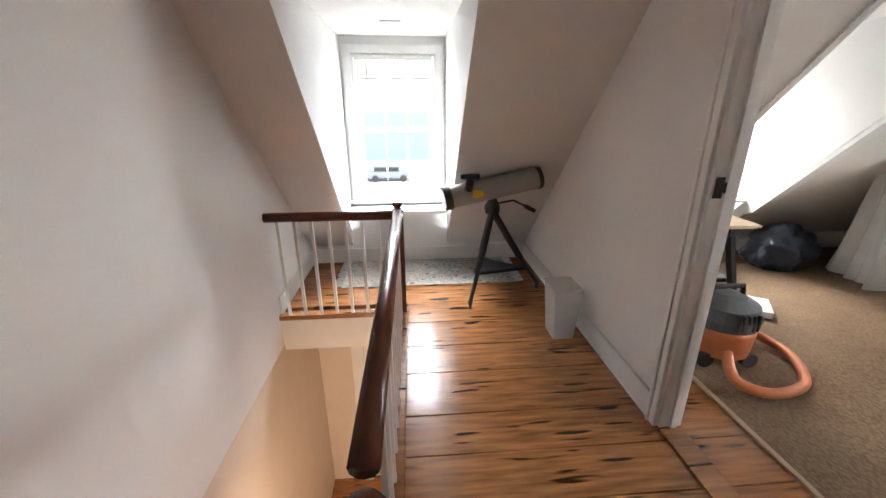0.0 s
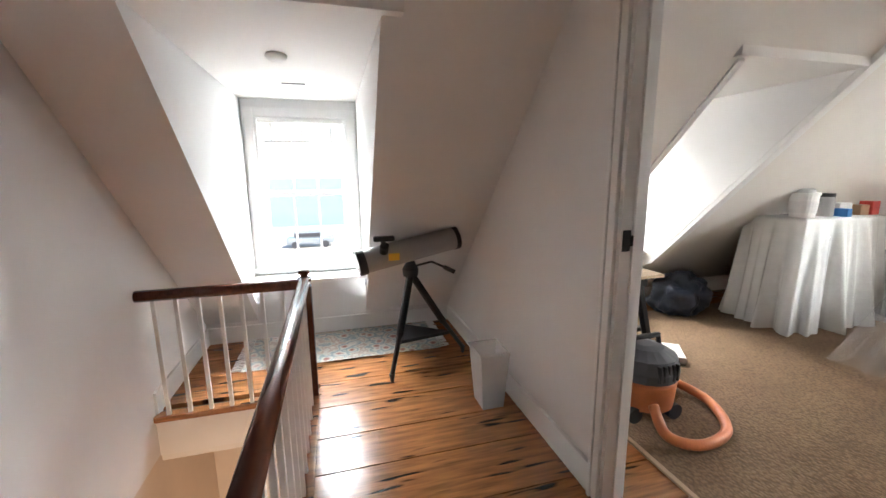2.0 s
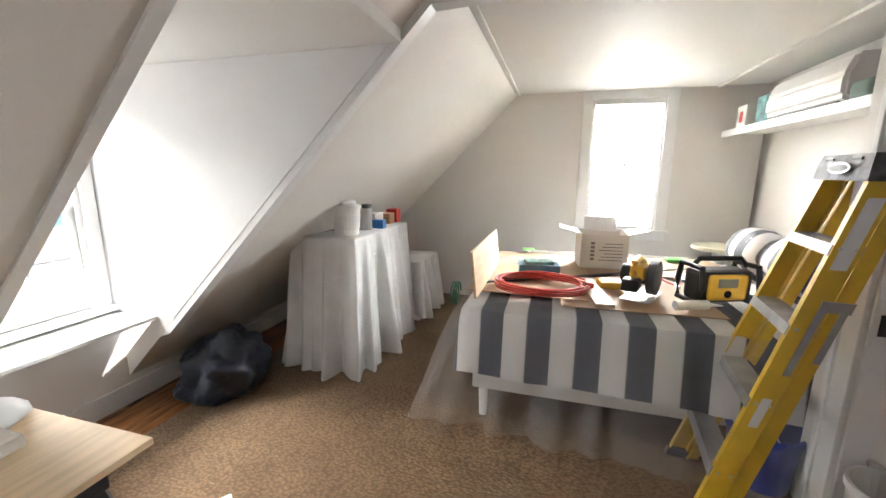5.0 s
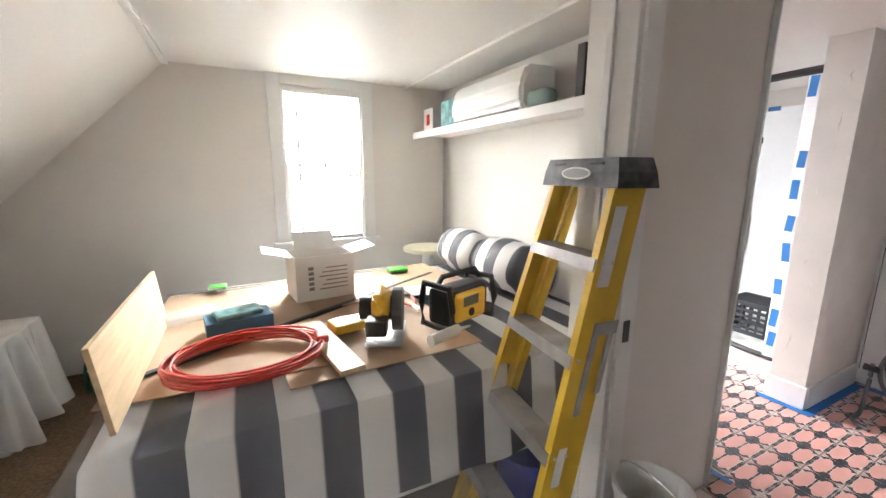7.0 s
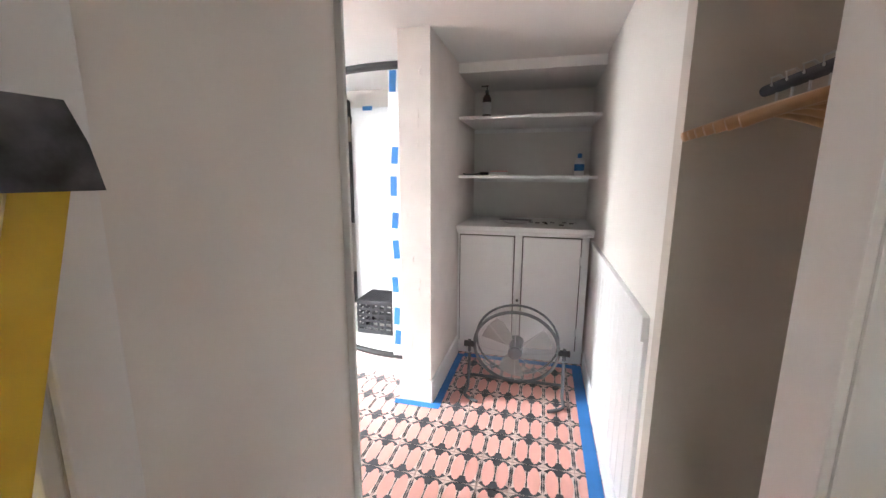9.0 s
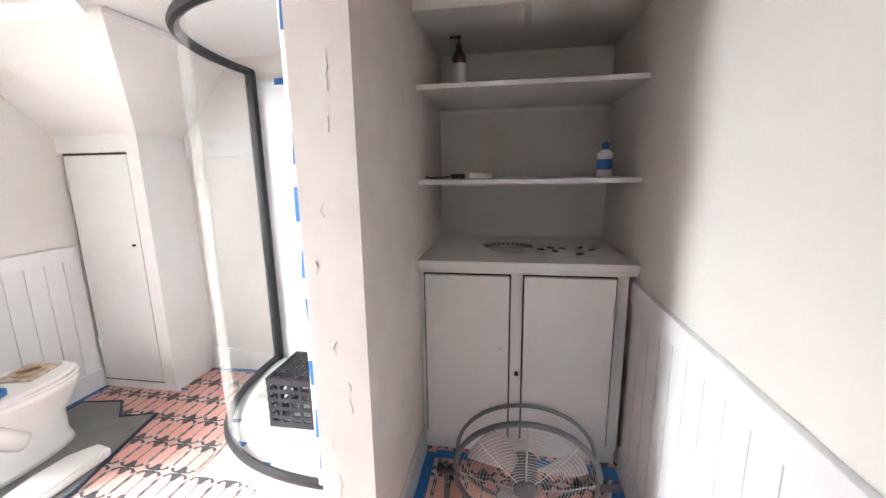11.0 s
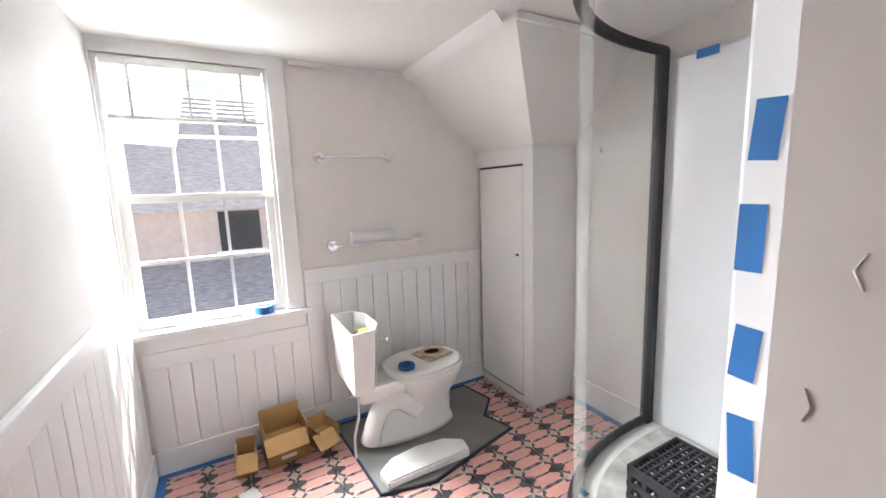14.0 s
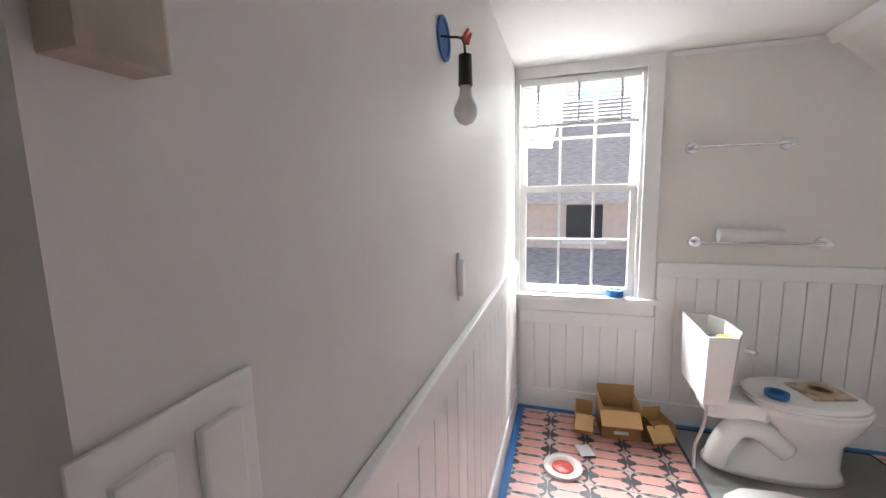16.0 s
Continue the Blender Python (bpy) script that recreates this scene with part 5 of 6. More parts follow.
part("trapway", tube(spline([(tx - 0.07, -2.36, 0.16), (tx - 0.085, -2.24, 0.26), (tx - 0.085, -2.14, 0.26), (tx - 0.08, -2.08, 0.15), (tx - 0.07, -2.06, 0.05)]), 0.055, 14), CERAMIC, to, smooth=True)
part("rear_deck", box((tx - 0.11, -2.28, 0.3), (tx + 0.11, -2.0, 0.4), 0.03), CERAMIC, to)
part("seat", ovals([(-2.45, 0.185, 0.25, 0.402), (-2.45, 0.19, 0.255, 0.41), (-2.45, 0.185, 0.25, 0.42)]), CERAMIC, to, smooth=False)
part("lid", ovals([(-2.44, 0.185, 0.25, 0.424), (-2.44, 0.188, 0.252, 0.434), (-2.44, 0.17, 0.235, 0.442)]), CERAMIC, to, smooth=False)
bm = bmesh.new()
outl = [(-0.22, 0.0), (-0.2, -0.13), (-0.1, -0.18), (0.1, -0.18), (0.2, -0.13), (0.22, 0.0)]
for k, (sc, z) in enumerate(((0.84, 0.41), (0.88, 0.45), (1.0, 0.76), (1.0, 0.765), (0.93, 0.765), (0.9, 0.5))):
    ring = [bm.verts.new((tx + x * sc, -1.97 + (y + 0.02) * sc, z)) for x, y in outl]
    if k:
        for i in range(6):
            bm.faces.new((last[i], last[(i + 1) % 6], ring[(i + 1) % 6], ring[i]))
    else:
        bm.faces.new(ring)
    last = ring
bm.faces.new(last)
part("tank", bm, CERAMIC, to)
part("flush_valve", cyl((tx, -2.04, 0.5), (tx, -2.04, 0.7), 0.025), BLACK, to)
part("valve_cap", cyl((tx - 0.08, -2.06, 0.69), (tx - 0.08, -2.06, 0.73), 0.035), TOOLY, to, "yellow valve cap")
part("flush_lever", cyl((tx - 0.17, -2.12, 0.7), (tx - 0.21, -2.15, 0.7), 0.012), CHROME, to)
part("supply_hose", tube(spline([(tx - 0.16, -1.98, 0.42), (tx - 0.17, -1.97, 0.3), (tx - 0.13, -1.95, 0.15), (tx - 0.17, -1.94, 0.05)]), 0.008), STEEL, to)
tl = thing("tank_lid", "white porcelain tank lid lying on the mat", "lid")
bm = prism([(4.86, -2.02), (4.86, -2.5), (4.96, -2.52), (5.03, -2.42), (5.05, -2.26), (5.03, -2.1), (4.96, -2.01)], 2, 0.013, 0.06)
bmesh.ops.bevel(bm, geom=list(bm.edges), offset=0.008, segments=2, affect="EDGES")
part("lid", bm, CERAMIC, tl)
tp1 = thing("tape_roll", "blue masking tape roll on the toilet lid", "tape")
part("roll", lathe([(0.045, 0), (0.05, 0.002), (0.05, 0.024), (0.045, 0.026), (0.032, 0.026), (0.032, 0)], (tx - 0.08, -2.3, 0.444)), BLUE, tp1)
wr = thing("wax_ring_packet", "brown packet with round wax ring on the lid", "packet")
part("packet", rot(box((-0.09, -0.1, 0), (0.09, 0.1, 0.012), 0.004), pose(tx + 0.02, -2.52, 0.444, 0, 0, 15)), SEAT_PRINT, wr)
part("ring", lathe([(0.07, 0.012), (0.075, 0.02), (0.05, 0.022), (0.045, 0.012)], (tx + 0.02, -2.52, 0.444)), mat("wax", (0.45, 0.33, 0.2), 0.4), wr)
tp2 = thing("tape_roll", "blue masking tape roll on the window sill", "tape")
part("roll", lathe([(0.045, 0), (0.05, 0.002), (0.05, 0.044), (0.045, 0.046), (0.032, 0.046), (0.032, 0)], (XB - 0.0, -1.6, WC[2] + 0.003)), BLUE, tp2)
for x, y, w, d, h, a in ((5.46, -1.62, 0.2, 0.22, 0.2, 5), (5.42, -1.42, 0.12, 0.1, 0.13, -6), (5.44, -1.83, 0.16, 0.13, 0.12, 20)):
    q = thing("small_carton", "open brown cardboard carton on the tiles", "box", "cartons by the wall")
    for lo, hi in (((-w / 2, -d / 2, 0), (w / 2, -d / 2 + 0.004, h)), ((-w / 2, d / 2 - 0.004, 0), (w / 2, d / 2, h)), ((-w / 2, -d / 2, 0), (-w / 2 + 0.004, d / 2, h * 0.8)), ((w / 2 - 0.004, -d / 2, 0), (w / 2, d / 2, h * 1.25)), ((-w / 2, -d / 2, 0), (w / 2, d / 2, h * 0.5))):
        part("side", rot(box(lo, hi), pose(x, y, 0.008, 0, 0, a)), CARDBOX, q)
    part("flap", rot(box((-0.05, -d / 2, -0.002), (0.05, d / 2, 0.002)), pose(x - w / 2 - 0.03, y, 0.008 + h * 0.72, 0, -35, a)), CARDBOX, q)
    part("label", rot(box((-w / 2 - 0.0015, -0.04, 0.03), (-w / 2 - 0.0005, 0.04, 0.05)), pose(x, y, 0.008, 0, 0, a)), PAPER, q)
nt = thing("instruction_slip", "white paper slip on the tiles", "paper")
part("slip", rot(box((-0.05, -0.04, 0), (0.05, 0.04, 0.002)), pose(5.2, -1.42, 0.008, 0, 0, 20)), PAPER, nt)
fg = thing("closet_flange", "white toilet flange with red centre in the floor", "flange")
part("ring", lathe([(0.1, 0.004), (0.1, 0.02), (0.07, 0.022), (0.06, 0.012)], (5.02, -1.3, 0)), WHITEP, fg)
part("plug", lathe([(0.06, 0.01), (0.05, 0.018), (0.02, 0.024)], (5.02, -1.3, 0)), RED, fg)
# lamp holder, boxes and switches on the north wall
NF = -0.971
bl = thing("pendant_bulb", "bare bulb in a black holder hanging from wall wires", "lamp")
part("holder", cyl((4.04, -1.06, 1.74), (4.04, -1.06, 1.83), 0.022, 0.02), BLACK, bl)
part("bulb", lathe([(0.016, 0.0), (0.02, -0.03), (0.036, -0.065), (0.036, -0.085), (0.024, -0.108), (0.008, -0.116)], (4.04, -1.06, 1.74)), BULB, bl, smooth=True)
part("wire", tube(spline([(4.04, -1.06, 1.83), (4.05, -1.05, 1.88), (4.07, -1.0, 1.9), (4.08, NF, 1.91)]), 0.004, 6), BLACK, bl)
for dx in (0.03, 0.07):
    part("wire_nut", cyl((4.12 + dx, -1.03, 1.92), (4.14 + dx, -1.04, 1.955), 0.01, 0.005), RED, bl)
jb = thing("junction_box", "round blue junction box set in the wall", "junction box")
part("ring", rot(lathe([(0.055, 0), (0.055, 0.006), (0.045, 0.006), (0.045, 0.001)], (0, 0, 0)), Matrix.Translation((4.08, NF, 1.92)) @ pose(0, 0, 0, 90)), BLUE, jb)
ot = thing("bare_outlet", "bare white receptacle on the wall", "outlet")
part("body", box((4.31, NF - 0.02, 1.05), (4.345, NF - 0.0005, 1.16), 0.004), WHITEP, ot)
for z in (1.035, 1.16):
    part("ear", box((4.315, NF - 0.006, z), (4.34, NF - 0.0005, z + 0.025), 0.002), STEEL, ot)
sw2 = thing("light_switch", "white double light switches without a cover plate", "switch")
part("plate", box((3.26, NF - 0.006, 1.03), (3.42, NF - 0.0005, 1.19), 0.003), WHITEP, sw2)
for x in (3.28, 3.35):
    part("rocker", box((x, NF - 0.016, 1.06), (x + 0.045, NF - 0.006, 1.16), 0.003), WHITEP, sw2)
wbx = thing("wall_box", "small wooden switch box with black tape on the wall", "box")
part("box", box((3.23, NF - 0.07, 1.56), (3.34, NF - 0.001, 1.70), 0.006), mat("weathered_wood", (0.45, 0.4, 0.33), 0.7, var=0.2), wbx)
part("tape", box((3.225, NF - 0.075, 1.66), (3.345, NF - 0.066, 1.705), 0.003), BLACK, wbx)

wbx.matrix_world = Matrix.Translation((3.20, NF, 1.585)) @ Matrix.Scale(0.55, 4) @ Matrix.Translation((-3.285, -NF, -1.63))
HUNG = Vector((4.08, NF, 1.91))
bl.matrix_world = Matrix.Translation(HUNG + Vector((-0.06, 0, -0.05))) @ Matrix.Scale(0.8, 4) @ Matrix.Translation(-HUNG)
for ob, mv in ((jb, (-0.04, 0, -0.06)), (ot, (-0.17, 0, 0.1)), (sw2, (-0.11, 0, 0.1))):
    ob.location = mv

# niche cabinet with shelves
nc = thing("built_in_cabinet", "white built-in cupboard with two doors under open shelves", "cabinet")
part("body", box((2.232, -3.499, 0.1), (3.206, -2.8, 1.03)), TRIM, nc)
part("toe_board", box((2.232, -3.499, 0), (3.206, -2.83, 0.1)), TRIM, nc)
part("counter", box((2.205, -3.499, 1.03), (3.208, -2.75, 1.065), 0.004), TRIM, nc)
part("counter_moulding", box((2.205, -2.799, 1.005), (3.208, -2.77, 1.028), 0.005), TRIM, nc)
for a, b, kx in ((2.29, 2.70, 2.66), (2.77, 3.18, 2.81)):
    part("reveal", box((a - 0.008, -2.8005, 0.12), (b + 0.008, -2.7965, 0.995)), SHADOWGAP, nc)
    dd = part("door", box((a, -2.799, 0.125), (b, -2.778, 0.988), 0.003), TRIM, nc)
    part("knob", rot(lathe([(0.01, 0), (0.012, 0.012), (0.022, 0.02), (0.02, 0.032), (0.008, 0.036)]), Matrix.Translation((kx, -2.778, 0.62)) @ pose(0, 0, 0, -90) @ pose(0, 0, 0, 180)), WHITEP, dd, smooth=True)
    for z in (0.25, 0.8):
        part("hinge", box((a - 0.006 if a < 2.5 else b - 0.006, -2.782, z), (a + 0.008 if a < 2.5 else b + 0.008, -2.772, z + 0.06), 0.002), STEEL, dd)
part("latch", cyl((2.73, -2.775, 0.5), (2.73, -2.76, 0.5), 0.01), BLACK, nc)
for z in (1.42, 1.85):
    s_ = thing("niche_shelf", "white painted shelf across the niche", "shelf", "niche shelves")
    part("board", box((2.205, -3.499, z), (3.208, -2.82, z + 0.022), 0.003), TRIM, s_)
    part("cleat", box((2.205, -3.499, z - 0.035), (3.208, -3.48, z - 0.002), 0.002), TRIM, s_)
struct("niche_header", box((2.2, -3.5, 2.17), (3.21, -2.8, CEILZ)), CEIL, "white soffit over the niche", "ceiling")
so = thing("soap_bottle", "dark amber pump bottle with a white label", "bottle")
P = (3.03, -3.0, 1.8735)
part("bottle", lathe([(0.03, 0), (0.033, 0.01), (0.033, 0.15), (0.02, 0.175), (0.013, 0.18), (0.013, 0.195)], P), AMBER, so, smooth=False)
part("label", lathe([(0.0335, 0.03), (0.0335, 0.12)], P), PAPER, so)
part("pump", lathe([(0.015, 0.195), (0.015, 0.21), (0.006, 0.215), (0.006, 0.235), (0.012, 0.238), (0.012, 0.246)], P), BLACK, so)
part("spout", box((P[0], P[1] - 0.006, P[2] + 0.236), (P[0] + 0.045, P[1] + 0.006, P[2] + 0.246), 0.003), BLACK, so)
lo_ = thing("lotion_bottle", "white lotion bottle with a blue cap", "bottle")
P = (2.32, -3.03, 1.4435)
part("bottle", lathe([(0.033, 0), (0.036, 0.01), (0.036, 0.11), (0.02, 0.13)], P, 20, 1.0, 0.65), WHITEP, lo_, smooth=False)
part("label", lathe([(0.0365, 0.035), (0.0365, 0.085)], P, 20, 1.0, 0.66), BLUE, lo_)
part("cap", lathe([(0.016, 0.13), (0.016, 0.16), (0.008, 0.165)], P), BLUE, lo_)
dc = thing("soap_dish", "white dish with pink rim on the shelf", "dish")
part("dish", box((2.86, -3.030, 1.4435), (2.98, -2.950, 1.476), 0.008), WHITEP, dc)
part("rim", box((2.857, -3.033, 1.471), (2.983, -2.947, 1.479), 0.003), TILEP, dc)
sc_ = thing("drain_tool", "black cable and handle lying on the shelf", "tool")
part("handle", cyl((3.0, -2.950, 1.456), (3.07, -2.970, 1.456), 0.012), BLACK, sc_)
part("cable", tube([(3.07, -2.970, 1.456), (3.12, -2.930, 1.449), (3.18, -2.960, 1.449), (3.2, -2.950, 1.456)], 0.005), BLACK, sc_)
pt2 = thing("plate", "oval white plate with black dashed rim", "plate")
part("plate", lathe([(0.06, 0), (0.08, 0.004), (0.13, 0.025), (0.132, 0.028), (0.08, 0.01), (0.02, 0.006)], (2.78, -3.02, 1.066), 36, 1.0, 0.7), CERAMIC, pt2, smooth=True)
for k in range(28):
    a = 2 * math.pi * k / 28
    part("rim_mark", rot(box((-0.011, -0.004, 0), (0.011, 0.004, 0.002)), Matrix.Translation((2.78 + 0.113 * math.cos(a), -3.02 + 0.079 * math.sin(a), 1.0865)) @ pose(0, 0, 0, 0, 0, math.degrees(a)) @ pose(0, 0, 0, 0, -22, 0)), BLACK, pt2)
for k in range(9):
    q = thing("loose_hardware", "small loose metal part on the counter", "hardware", "loose hardware")
    x, y = 2.3 + 0.045 * k + random.uniform(-0.02, 0.02), -3.02 + random.uniform(-0.12, 0.12)
    part("piece", rot(box((-0.018, -0.005, 0), (0.018, 0.005, 0.008), 0.002), pose(x, y, 1.066, 0, 0, random.uniform(0, 180))), random.choice((BLACK, STEEL, INK)), q)
# floor fan
fn = thing("floor_fan", "round metal floor fan with wire guards on a tube stand", "fan")
FC, FR = Vector((2.70, -2.31, 0.315)), 0.275
MF = Matrix.Translation(FC) @ pose(0, 0, 0, 78, 0, 0) @ pose(0, 0, 0, 0, 0, 0)
part("rim", rot(tube([(FR * math.cos(a), FR * math.sin(a), 0) for a in [2 * math.pi * k / 48 for k in range(48)]], 0.011, 8, closed=True), MF), GREYP, fn)
part("rear_rim", rot(tube([(FR * math.cos(a), FR * math.sin(a), 0.09) for a in [2 * math.pi * k / 48 for k in range(48)]], 0.008, 8, closed=True), MF), GREYP, fn)
bm = bmesh.new()
for r in [0.05 + 0.0125 * k for k in range(17)]:
    tube([(r * math.cos(a), r * math.sin(a), -0.05 * (1 - (r / FR) ** 2)) for a in [2 * math.pi * k / 40 for k in range(40)]], 0.0013, 4, bm, True)
for k in range(8):
    a = 2 * math.pi * k / 8
    tube([(0.04 * math.cos(a), 0.04 * math.sin(a), -0.052), (0.16 * math.cos(a), 0.16 * math.sin(a), -0.035), (FR * math.cos(a), FR * math.sin(a), 0)], 0.0022, 5, bm)
tagged(part("front_guard", rot(bm, MF), STEEL, fn), "fine chrome wire guard")
part("hub", rot(lathe([(0.035, -0.065), (0.045, -0.06), (0.045, -0.04), (0.05, 0.08)]), MF), GREYP, fn)
for k in range(3):
    bm = bmesh.new()
    g = []
    for r in (0.05, 0.12, 0.19, 0.235):
        g.append([bm.verts.new((r * math.cos(a), r * math.sin(a), 0.015 + 0.03 * (i / 4) - 0.01)) for i, a in enumerate([2 * math.pi * k / 3 + 0.3 + 0.22 * j * (0.7 + 0.3 * math.sin(r * 12)) for j in range(5)])])
    for a, b in zip(g, g[1:]):
        for i in range(4):
            bm.faces.new((a[i], a[i + 1], b[i + 1], b[i]))
    bld = part("blade", rot(bm, MF), ALU, fn, "broad aluminium blade")
    md = bld.modifiers.new("wall", "SOLIDIFY")
    md.thickness = 0.002
for s in (-1, 1):
    x = FC.x + s * (FR + 0.035)
    part("stand_leg", tube(spline([(x, FC.y, FC.z + 0.03), (x, FC.y, 0.2), (x, FC.y + 0.04, 0.03), (x, FC.y + 0.14, 0.016), (x - s * 0.09, FC.y + 0.2, 0.014)]), 0.011, 8), GREYP, fn, smooth=True)
    part("pivot_knob", cyl((x - s * 0.04, FC.y, FC.z), (x + s * 0.035, FC.y, FC.z), 0.02), BLACK, fn)
part("stand_bar", tube([(FC.x - FR - 0.035, FC.y - 0.14, 0.014), (FC.x + FR + 0.035, FC.y - 0.14, 0.014)], 0.011), GREYP, fn)

# shower
sh_ = thing("shower_stall", "curved glass corner shower with black frame, taped and unfinished", "shower")
CX, CY, RX, RY = 3.42, -3.46, 1.03, 1.13


def curve(f, k=1.0):
    a = f * math.pi / 2
    return CX + k * RX * math.sin(a) ** 0.75, CY + k * RY * math.cos(a) ** 0.75


edge = [curve(k / 24) for k in range(25)]
part("tray", prism([(CX, CY)] + edge, 2, 0.0, 0.13), WHITEP, sh_)
inner = [curve(k / 24, 0.92) for k in range(25)]
part("tray_floor", prism([(CX + 0.02, CY + 0.02)] + inner, 2, 0.131, 0.134), mat("dusty_tray", (0.5, 0.49, 0.46), 0.6, var=0.35, scale=9), sh_)
for z, r in ((0.15, 0.022), (2.13, 0.026)):
    part("frame_ring", tube([(x, y, z) for x, y in edge], r, 8), BLACK, sh_)
part("post", box((CX + RX - 0.03, CY + 0.0, 0.13), (CX + RX + 0.02, CY + 0.05, 2.13), 0.006), BLACK, sh_)
bm = bmesh.new()
ge = [curve(0.34 + 0.66 * k / 16) for k in range(17)]
lo_v = [bm.verts.new((x, y, 0.17)) for x, y in ge]
hi_v = [bm.verts.new((x, y, 2.11)) for x, y in ge]
for k in range(16):
    bm.faces.new((lo_v[k], lo_v[k + 1], hi_v[k + 1], hi_v[k]))
gp = part("glass_panel", bm, SHGLASS, sh_, "dusty curved glass panel", True)
md = gp.modifiers.new("wall", "SOLIDIFY")
md.thickness = 0.006
gp.visible_shadow = False
ACR = mat("white_acrylic", (0.83, 0.84, 0.86), 0.18, var=0.02, scale=2, bump=0.1, bscale=3)
part("surround_side", box((3.401, -3.49, 0.13), (3.416, -2.3, 2.08), 0.005), ACR, sh_)
part("surround_back", box((3.416, -3.498, 0.13), (CX + RX, -3.47, 2.08), 0.005), ACR, sh_)
part("front_jamb", box((3.417, -2.36, 0.13), (3.57, -2.315, 2.1), 0.008), ACR, sh_)
part("surround_corner", tube([(3.47, -3.44, 0.14), (3.47, -3.44, 2.07)], 0.05, 12), ACR, sh_, smooth=True)
for z in (0.5, 1.0, 1.42):
    part("moulded_shelf", box((3.417, -3.46, z), (3.62, -3.3, z + 0.03), 0.01), ACR, sh_)
for k, z in enumerate((0.3, 0.45, 0.69, 0.93, 1.14, 1.36, 1.57, 2.02)):
    tpz = thing("tape_strip", "torn strip of blue masking tape on the shower jamb", "tape", "blue tape strips")
    part("strip", rot(box((-0.023, -0.0008, -0.055), (0.023, 0.0008, 0.055 + 0.02 * (k % 2))), pose(3.53 + 0.006 * (k % 3), -2.3135, z, 0, random.uniform(-5, 5))), BLUE, tpz)
for x, z, a in ((3.75, 0.72, 30), (3.83, 0.8, -50), (3.9, 2.06, 88), (4.25, 2.07, 90)):
    tpz = thing("tape_strip", "torn strip of blue masking tape on the shower wall", "tape", "blue tape strips")
    part("strip", rot(box((-0.02, -0.0008, -0.05), (0.02, 0.0008, 0.05)), pose(x, -3.4685, z, 0, a)), BLUE, tpz)
for x, y in ((edge[2]), (edge[6]), (edge[10]), (edge[14])):
    tpz = thing("tape_strip", "torn strip of blue masking tape on the tray rim", "tape", "blue tape strips")
    part("strip", box((x - 0.05, y - 0.04, 0.1345), (x + 0.02, y - 0.01, 0.1365)), BLUE, tpz)
ck = thing("milk_crate", "dark grey plastic milk crate standing in the shower tray", "crate")
KX, KY, KZ = 3.88, -2.85, 0.135
bm = bmesh.new()
for s in (-1, 1):
    for z in (0.0, 0.05, 0.1, 0.15, 0.2, 0.25):
        box((KX - 0.16, KY + s * 0.155 - 0.005, KZ + z), (KX + 0.16, KY + s * 0.155 + 0.005, KZ + z + 0.02 + (0.015 if z in (0.0, 0.25) else 0)), bm=bm)
        box((KX + s * 0.155 - 0.005, KY - 0.16, KZ + z), (KX + s * 0.155 + 0.005, KY + 0.16, KZ + z + 0.02 + (0.015 if z in (0.0, 0.25) else 0)), bm=bm)
    for u in (-0.15, -0.09, -0.03, 0.03, 0.09, 0.15):
        box((KX + u - 0.008, KY + s * 0.155 - 0.004, KZ), (KX + u + 0.008, KY + s * 0.155 + 0.004, KZ + 0.28), bm=bm)
        box((KX + s * 0.155 - 0.004, KY + u - 0.008, KZ), (KX + s * 0.155 + 0.004, KY + u + 0.008, KZ + 0.28), bm=bm)
part("sides", bm, DARK, ck)
bm = bmesh.new()
for u in range(-6, 7):
    box((KX + u * 0.025 - 0.004, KY - 0.155, KZ + 0.272), (KX + u * 0.025 + 0.004, KY + 0.155, KZ + 0.28), bm=bm)
    box((KX - 0.155, KY + u * 0.025 - 0.004, KZ + 0.27), (KX + 0.155, KY + u * 0.025 + 0.004, KZ + 0.278), bm=bm)
part("grid_base", bm, DARK, ck)

# blue tape along the bathroom floor edges
for lo, hi in (((3.3, -1.04), (5.62, -1.0)), ((5.58, -3.12), (5.62, -1.04)), ((4.98, -3.16), (5.58, -3.138)), ((4.42, -3.47), (4.98, -3.43)), ((2.232, -2.80), (2.30, -1.2)), ((2.30, -2.80), (3.14, -2.74)), ((3.14, -2.78), (3.19, -2.03)), ((3.14, -2.03), (3.44, -1.98)), ((3.06, -0.99), (3.3, -0.96))):
    struct("masking_tape", box((*lo, 0.004), (*hi, 0.0055)), BLUE, "blue masking tape along the floor edge", "tape")

# ---- outside ----
struct("ground", box((-300, -300, -5.7), (300, 60, -5.6)), SAND, "pale sandy ground and parking outside", "ground")
struct("water", box((-3000, 60, -5.9), (3000, 3000, -5.65)), SEA, "calm sea beyond the beach", "water")


def vehicle(name, x, y, a, m, label, truck):
    c = thing(name, label, "vehicle")
    c.matrix_world = pose(x, y, -5.6, 0, 0, a)
    part("body", box((-2.3, -0.9, 0.4), (2.3, 0.9, 1.0), 0.12), m, c)
    part("cabin", box((-0.6 if truck else -1.6, -0.8, 0.98), (1.1, 0.8, 1.65), 0.2), m, c)
    part("windows", box((-0.5 if truck else -1.5, -0.815, 1.1), (1.0, 0.815, 1.5), 0.05), DARK, c)
    for wx in (-1.45, 1.45):
        for wy in (-0.85, 0.85):
            part("wheel", cyl((wx, wy - 0.1, 0.35), (wx, wy + 0.1, 0.35), 0.35, seg=20), DARK, c)


vehicle("pickup_truck", -5.0, 27, 5, CARRED, "red pickup truck parked on the sand", True)
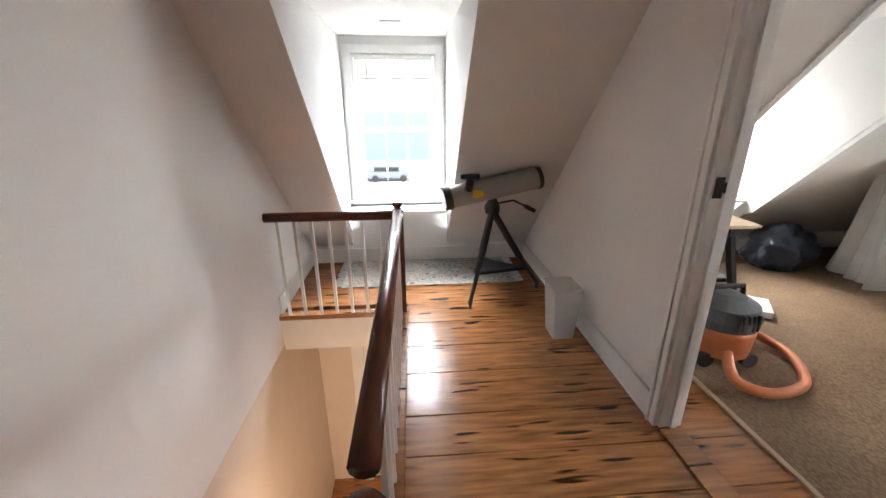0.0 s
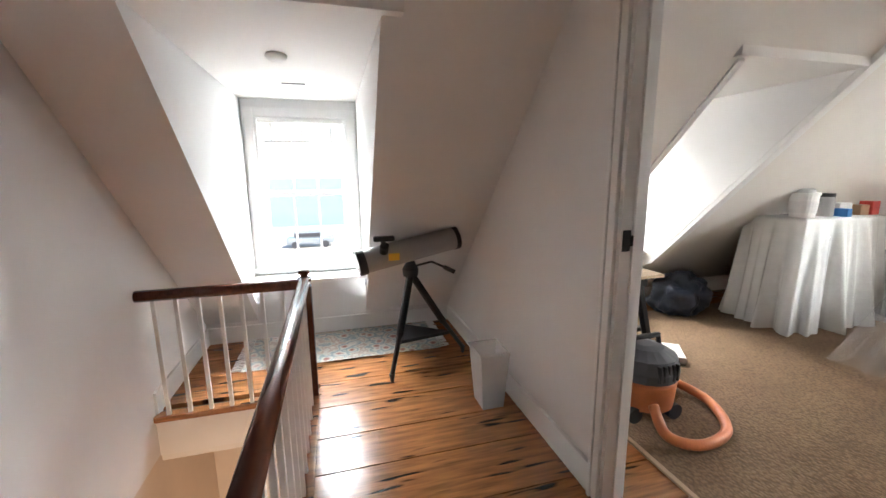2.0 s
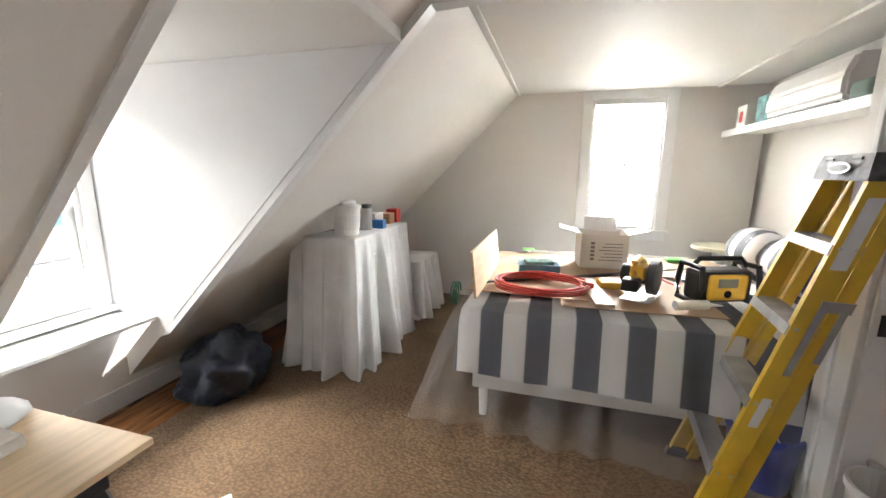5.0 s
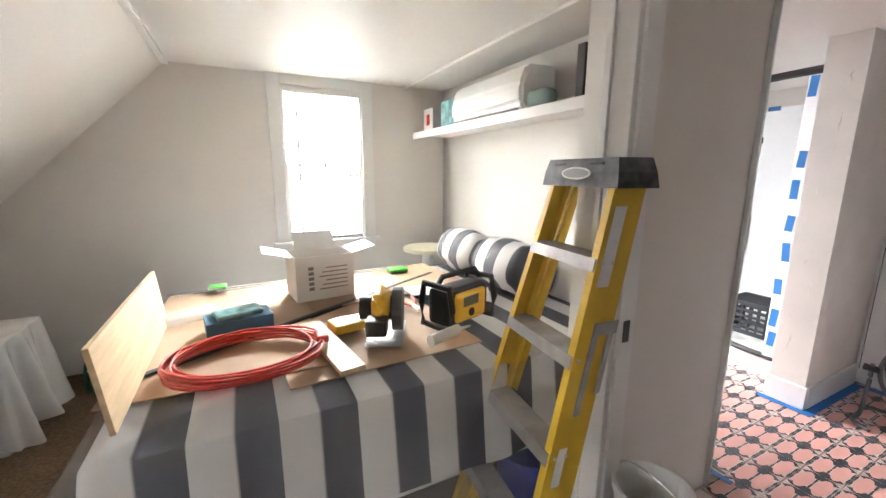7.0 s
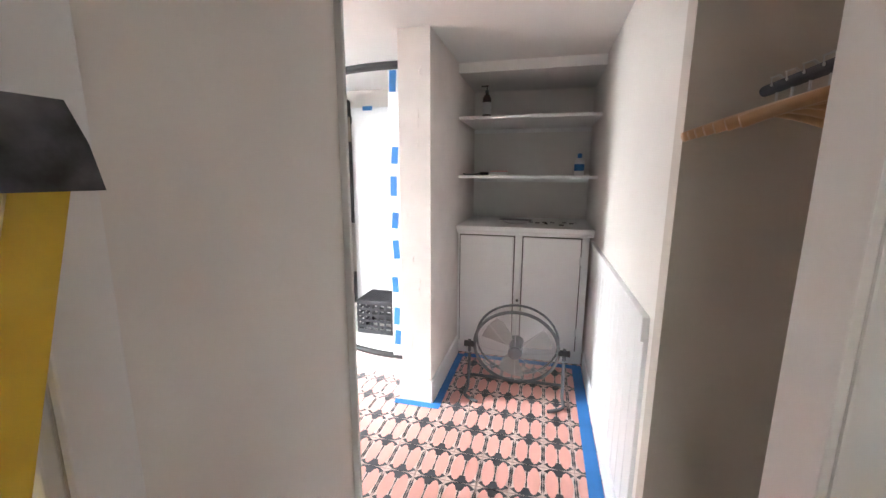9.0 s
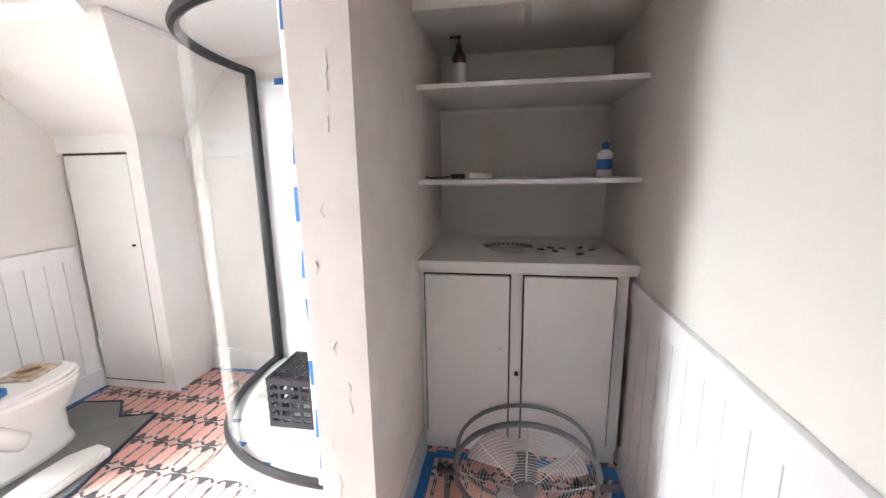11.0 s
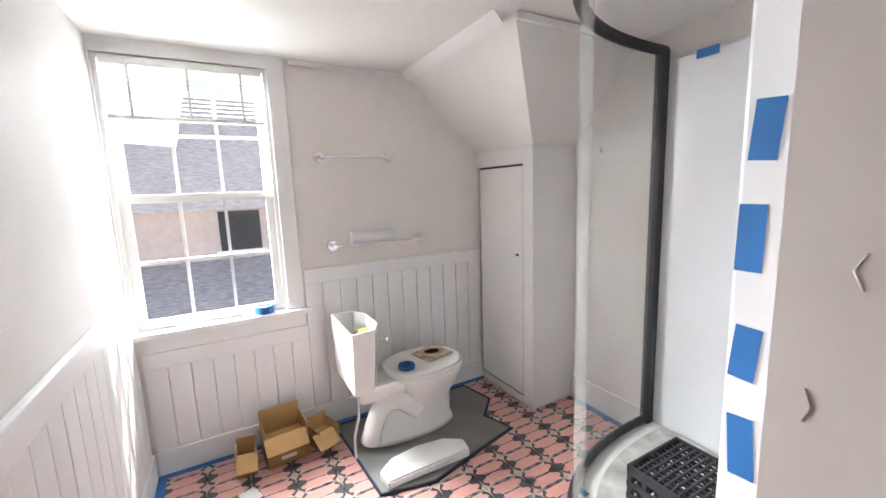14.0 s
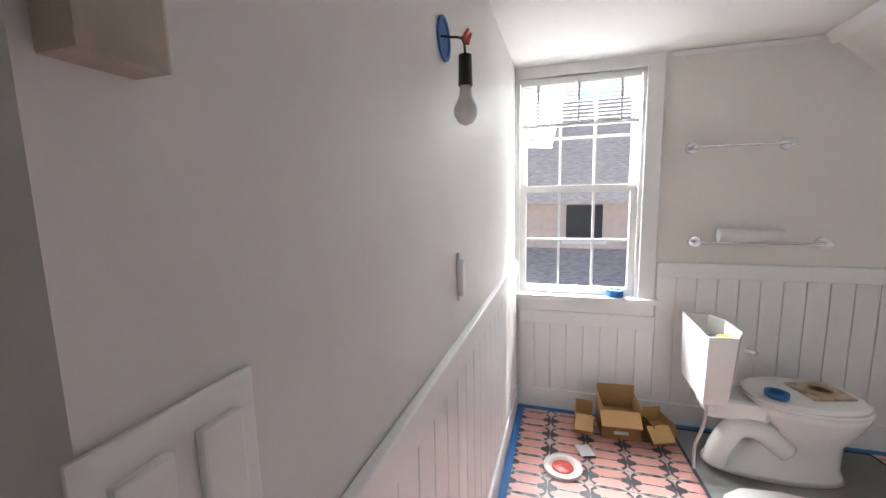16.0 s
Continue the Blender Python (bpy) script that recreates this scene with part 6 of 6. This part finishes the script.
vehicle("parked_car", 0.4, 25, 8, CARGREY, "grey car parked on the sand", False)
vehicle("parked_car", -2.5, 42, 0, CARGREY, "grey car parked near the water", False)
ho = thing("neighbour_house", "neighbouring house with shingle roof and pale clapboards", "house")
part("wall", box((14.0, -9, -5.6), (20, 7, 1.3)), PINKWALL, ho)
part("roof", prism([(13.6, 1.2), (17, 4.4), (20.4, 1.2)], 1, -9.4, 7.4), SHINGLE, ho)
part("porch_roof", prism([(11.6, -1.3), (14.0, 0.0), (14.0, -1.3)], 1, -9, 7), SHINGLE, ho)
for y in (-4.6, -1.8, 1.4, 4.0):
    w = part("window", box((13.97, y - 0.45, -0.6 + 0.8), (14.02, y + 0.45, 1.15)), DARK, ho)
    part("window_frame", box((13.95, y - 0.55, 0.12), (13.99, y + 0.55, 0.2)), TRIM, w)

# ---- planks and tiles ----
ys = [-1.4]
while ys[-1] < 3.45:
    ys.append(ys[-1] + random.choice((0.24, 0.27, 0.3, 0.33)))
for y0, y1 in zip(ys, ys[1:]):
    y1 = min(y1, KNEE)
    cut = -1.045 if y0 > 2.3 else -0.115
    y0 = max(y0, 2.49) if (cut < -0.9 and y0 < 2.49) else y0
    part("plank", box((cut, y0 + 0.004, -0.03), (1.452, y1 - 0.004, 0.0)), PLANK, fl)
struct("threshold_board", box((1.055, DOORY[0], 0.0005), (1.165, DOORY[1], 0.012), 0.004), PLANK, "worn pine threshold in the bedroom doorway", "trim")
TS, TW = 0.203, 0.152
tiles = bpy.data.objects.get("floor_bath")
seg = 14


def tile_mesh():
    bm = box((0.0015, 0.0015, -0.011), (TS - 0.0015, TW - 0.0015, 0.0))
    return bm


def oval_at(cx, cy, rx, ry, z, bm):
    vs = [bm.verts.new((cx + rx * math.copysign(abs(math.cos(a)) ** 1.25, math.cos(a)), cy + ry * math.sin(a), z)) for a in [2 * math.pi * k / seg for k in range(seg)]]
    bm.faces.new(vs)


def tile_data():
    me = bpy.data.meshes.new("tile")
    bm = tile_mesh()
    for f in bm.faces:
        f.material_index = 0
    n0 = len(bm.faces)
    oval_at(TS / 2, TW * 0.27, TS * 0.44, TW * 0.2, 0.0012, bm)
    oval_at(TS / 2, TW * 0.73, TS * 0.44, TW * 0.2, 0.0012, bm)
    bm.faces.ensure_lookup_table()
    for f in bm.faces[n0:]:
        f.material_index = 1
        if f.normal.z < 0:
            f.normal_flip()
    n1 = len(bm.faces)
    for cx in (0.12, 0.88):
        vs = [bm.verts.new((TS * (cx + a), TW * b, 0.0011)) for a, b in ((0, 0.02), (0.1, 0.2), (0.12, 0.5), (0.1, 0.8), (0, 0.98), (-0.1, 0.8), (-0.12, 0.5), (-0.1, 0.2))]
        bm.faces.new(vs)
    for cy in (0.035, 0.5, 0.965):
        vs = [bm.verts.new((TS * a, TW * (cy + b), 0.001)) for a, b in ((0.14, 0), (0.32, 0.03), (0.5, 0.012), (0.68, 0.03), (0.86, 0), (0.68, -0.03), (0.5, -0.012), (0.32, -0.03))]
        bm.faces.new(vs)
    bm.faces.ensure_lookup_table()
    for f in bm.faces[n1:]:
        f.material_index = 2
        if f.normal.z < 0:
            f.normal_flip()
    bm.to_mesh(me)
    bm.free()
    for m in (TILEB, TILEP, TILED):
        me.materials.append(m)
    return me


TD = tile_data()
nx, ny = int((XB - 2.2) / TW) + 1, int(2.6 / TS) + 1
for i in range(nx):
    for j in range(ny):
        x, y = 2.2 + i * TW, -3.46 + j * TS
        if x + TW > XB + 0.05 or (x > 3.1 and y + TS > -0.9) or (3.2 < x + TW / 2 < 3.42 and y < -2.2) or (x < 3.2 and y < -2.9) or (3.4 < x < 4.2 and y < -2.6):
            continue
        o = new("tile", TD)
        o.location, o.rotation_euler, o.parent = (x + TW, y, 0.001), (0, 0, math.pi / 2), tiles
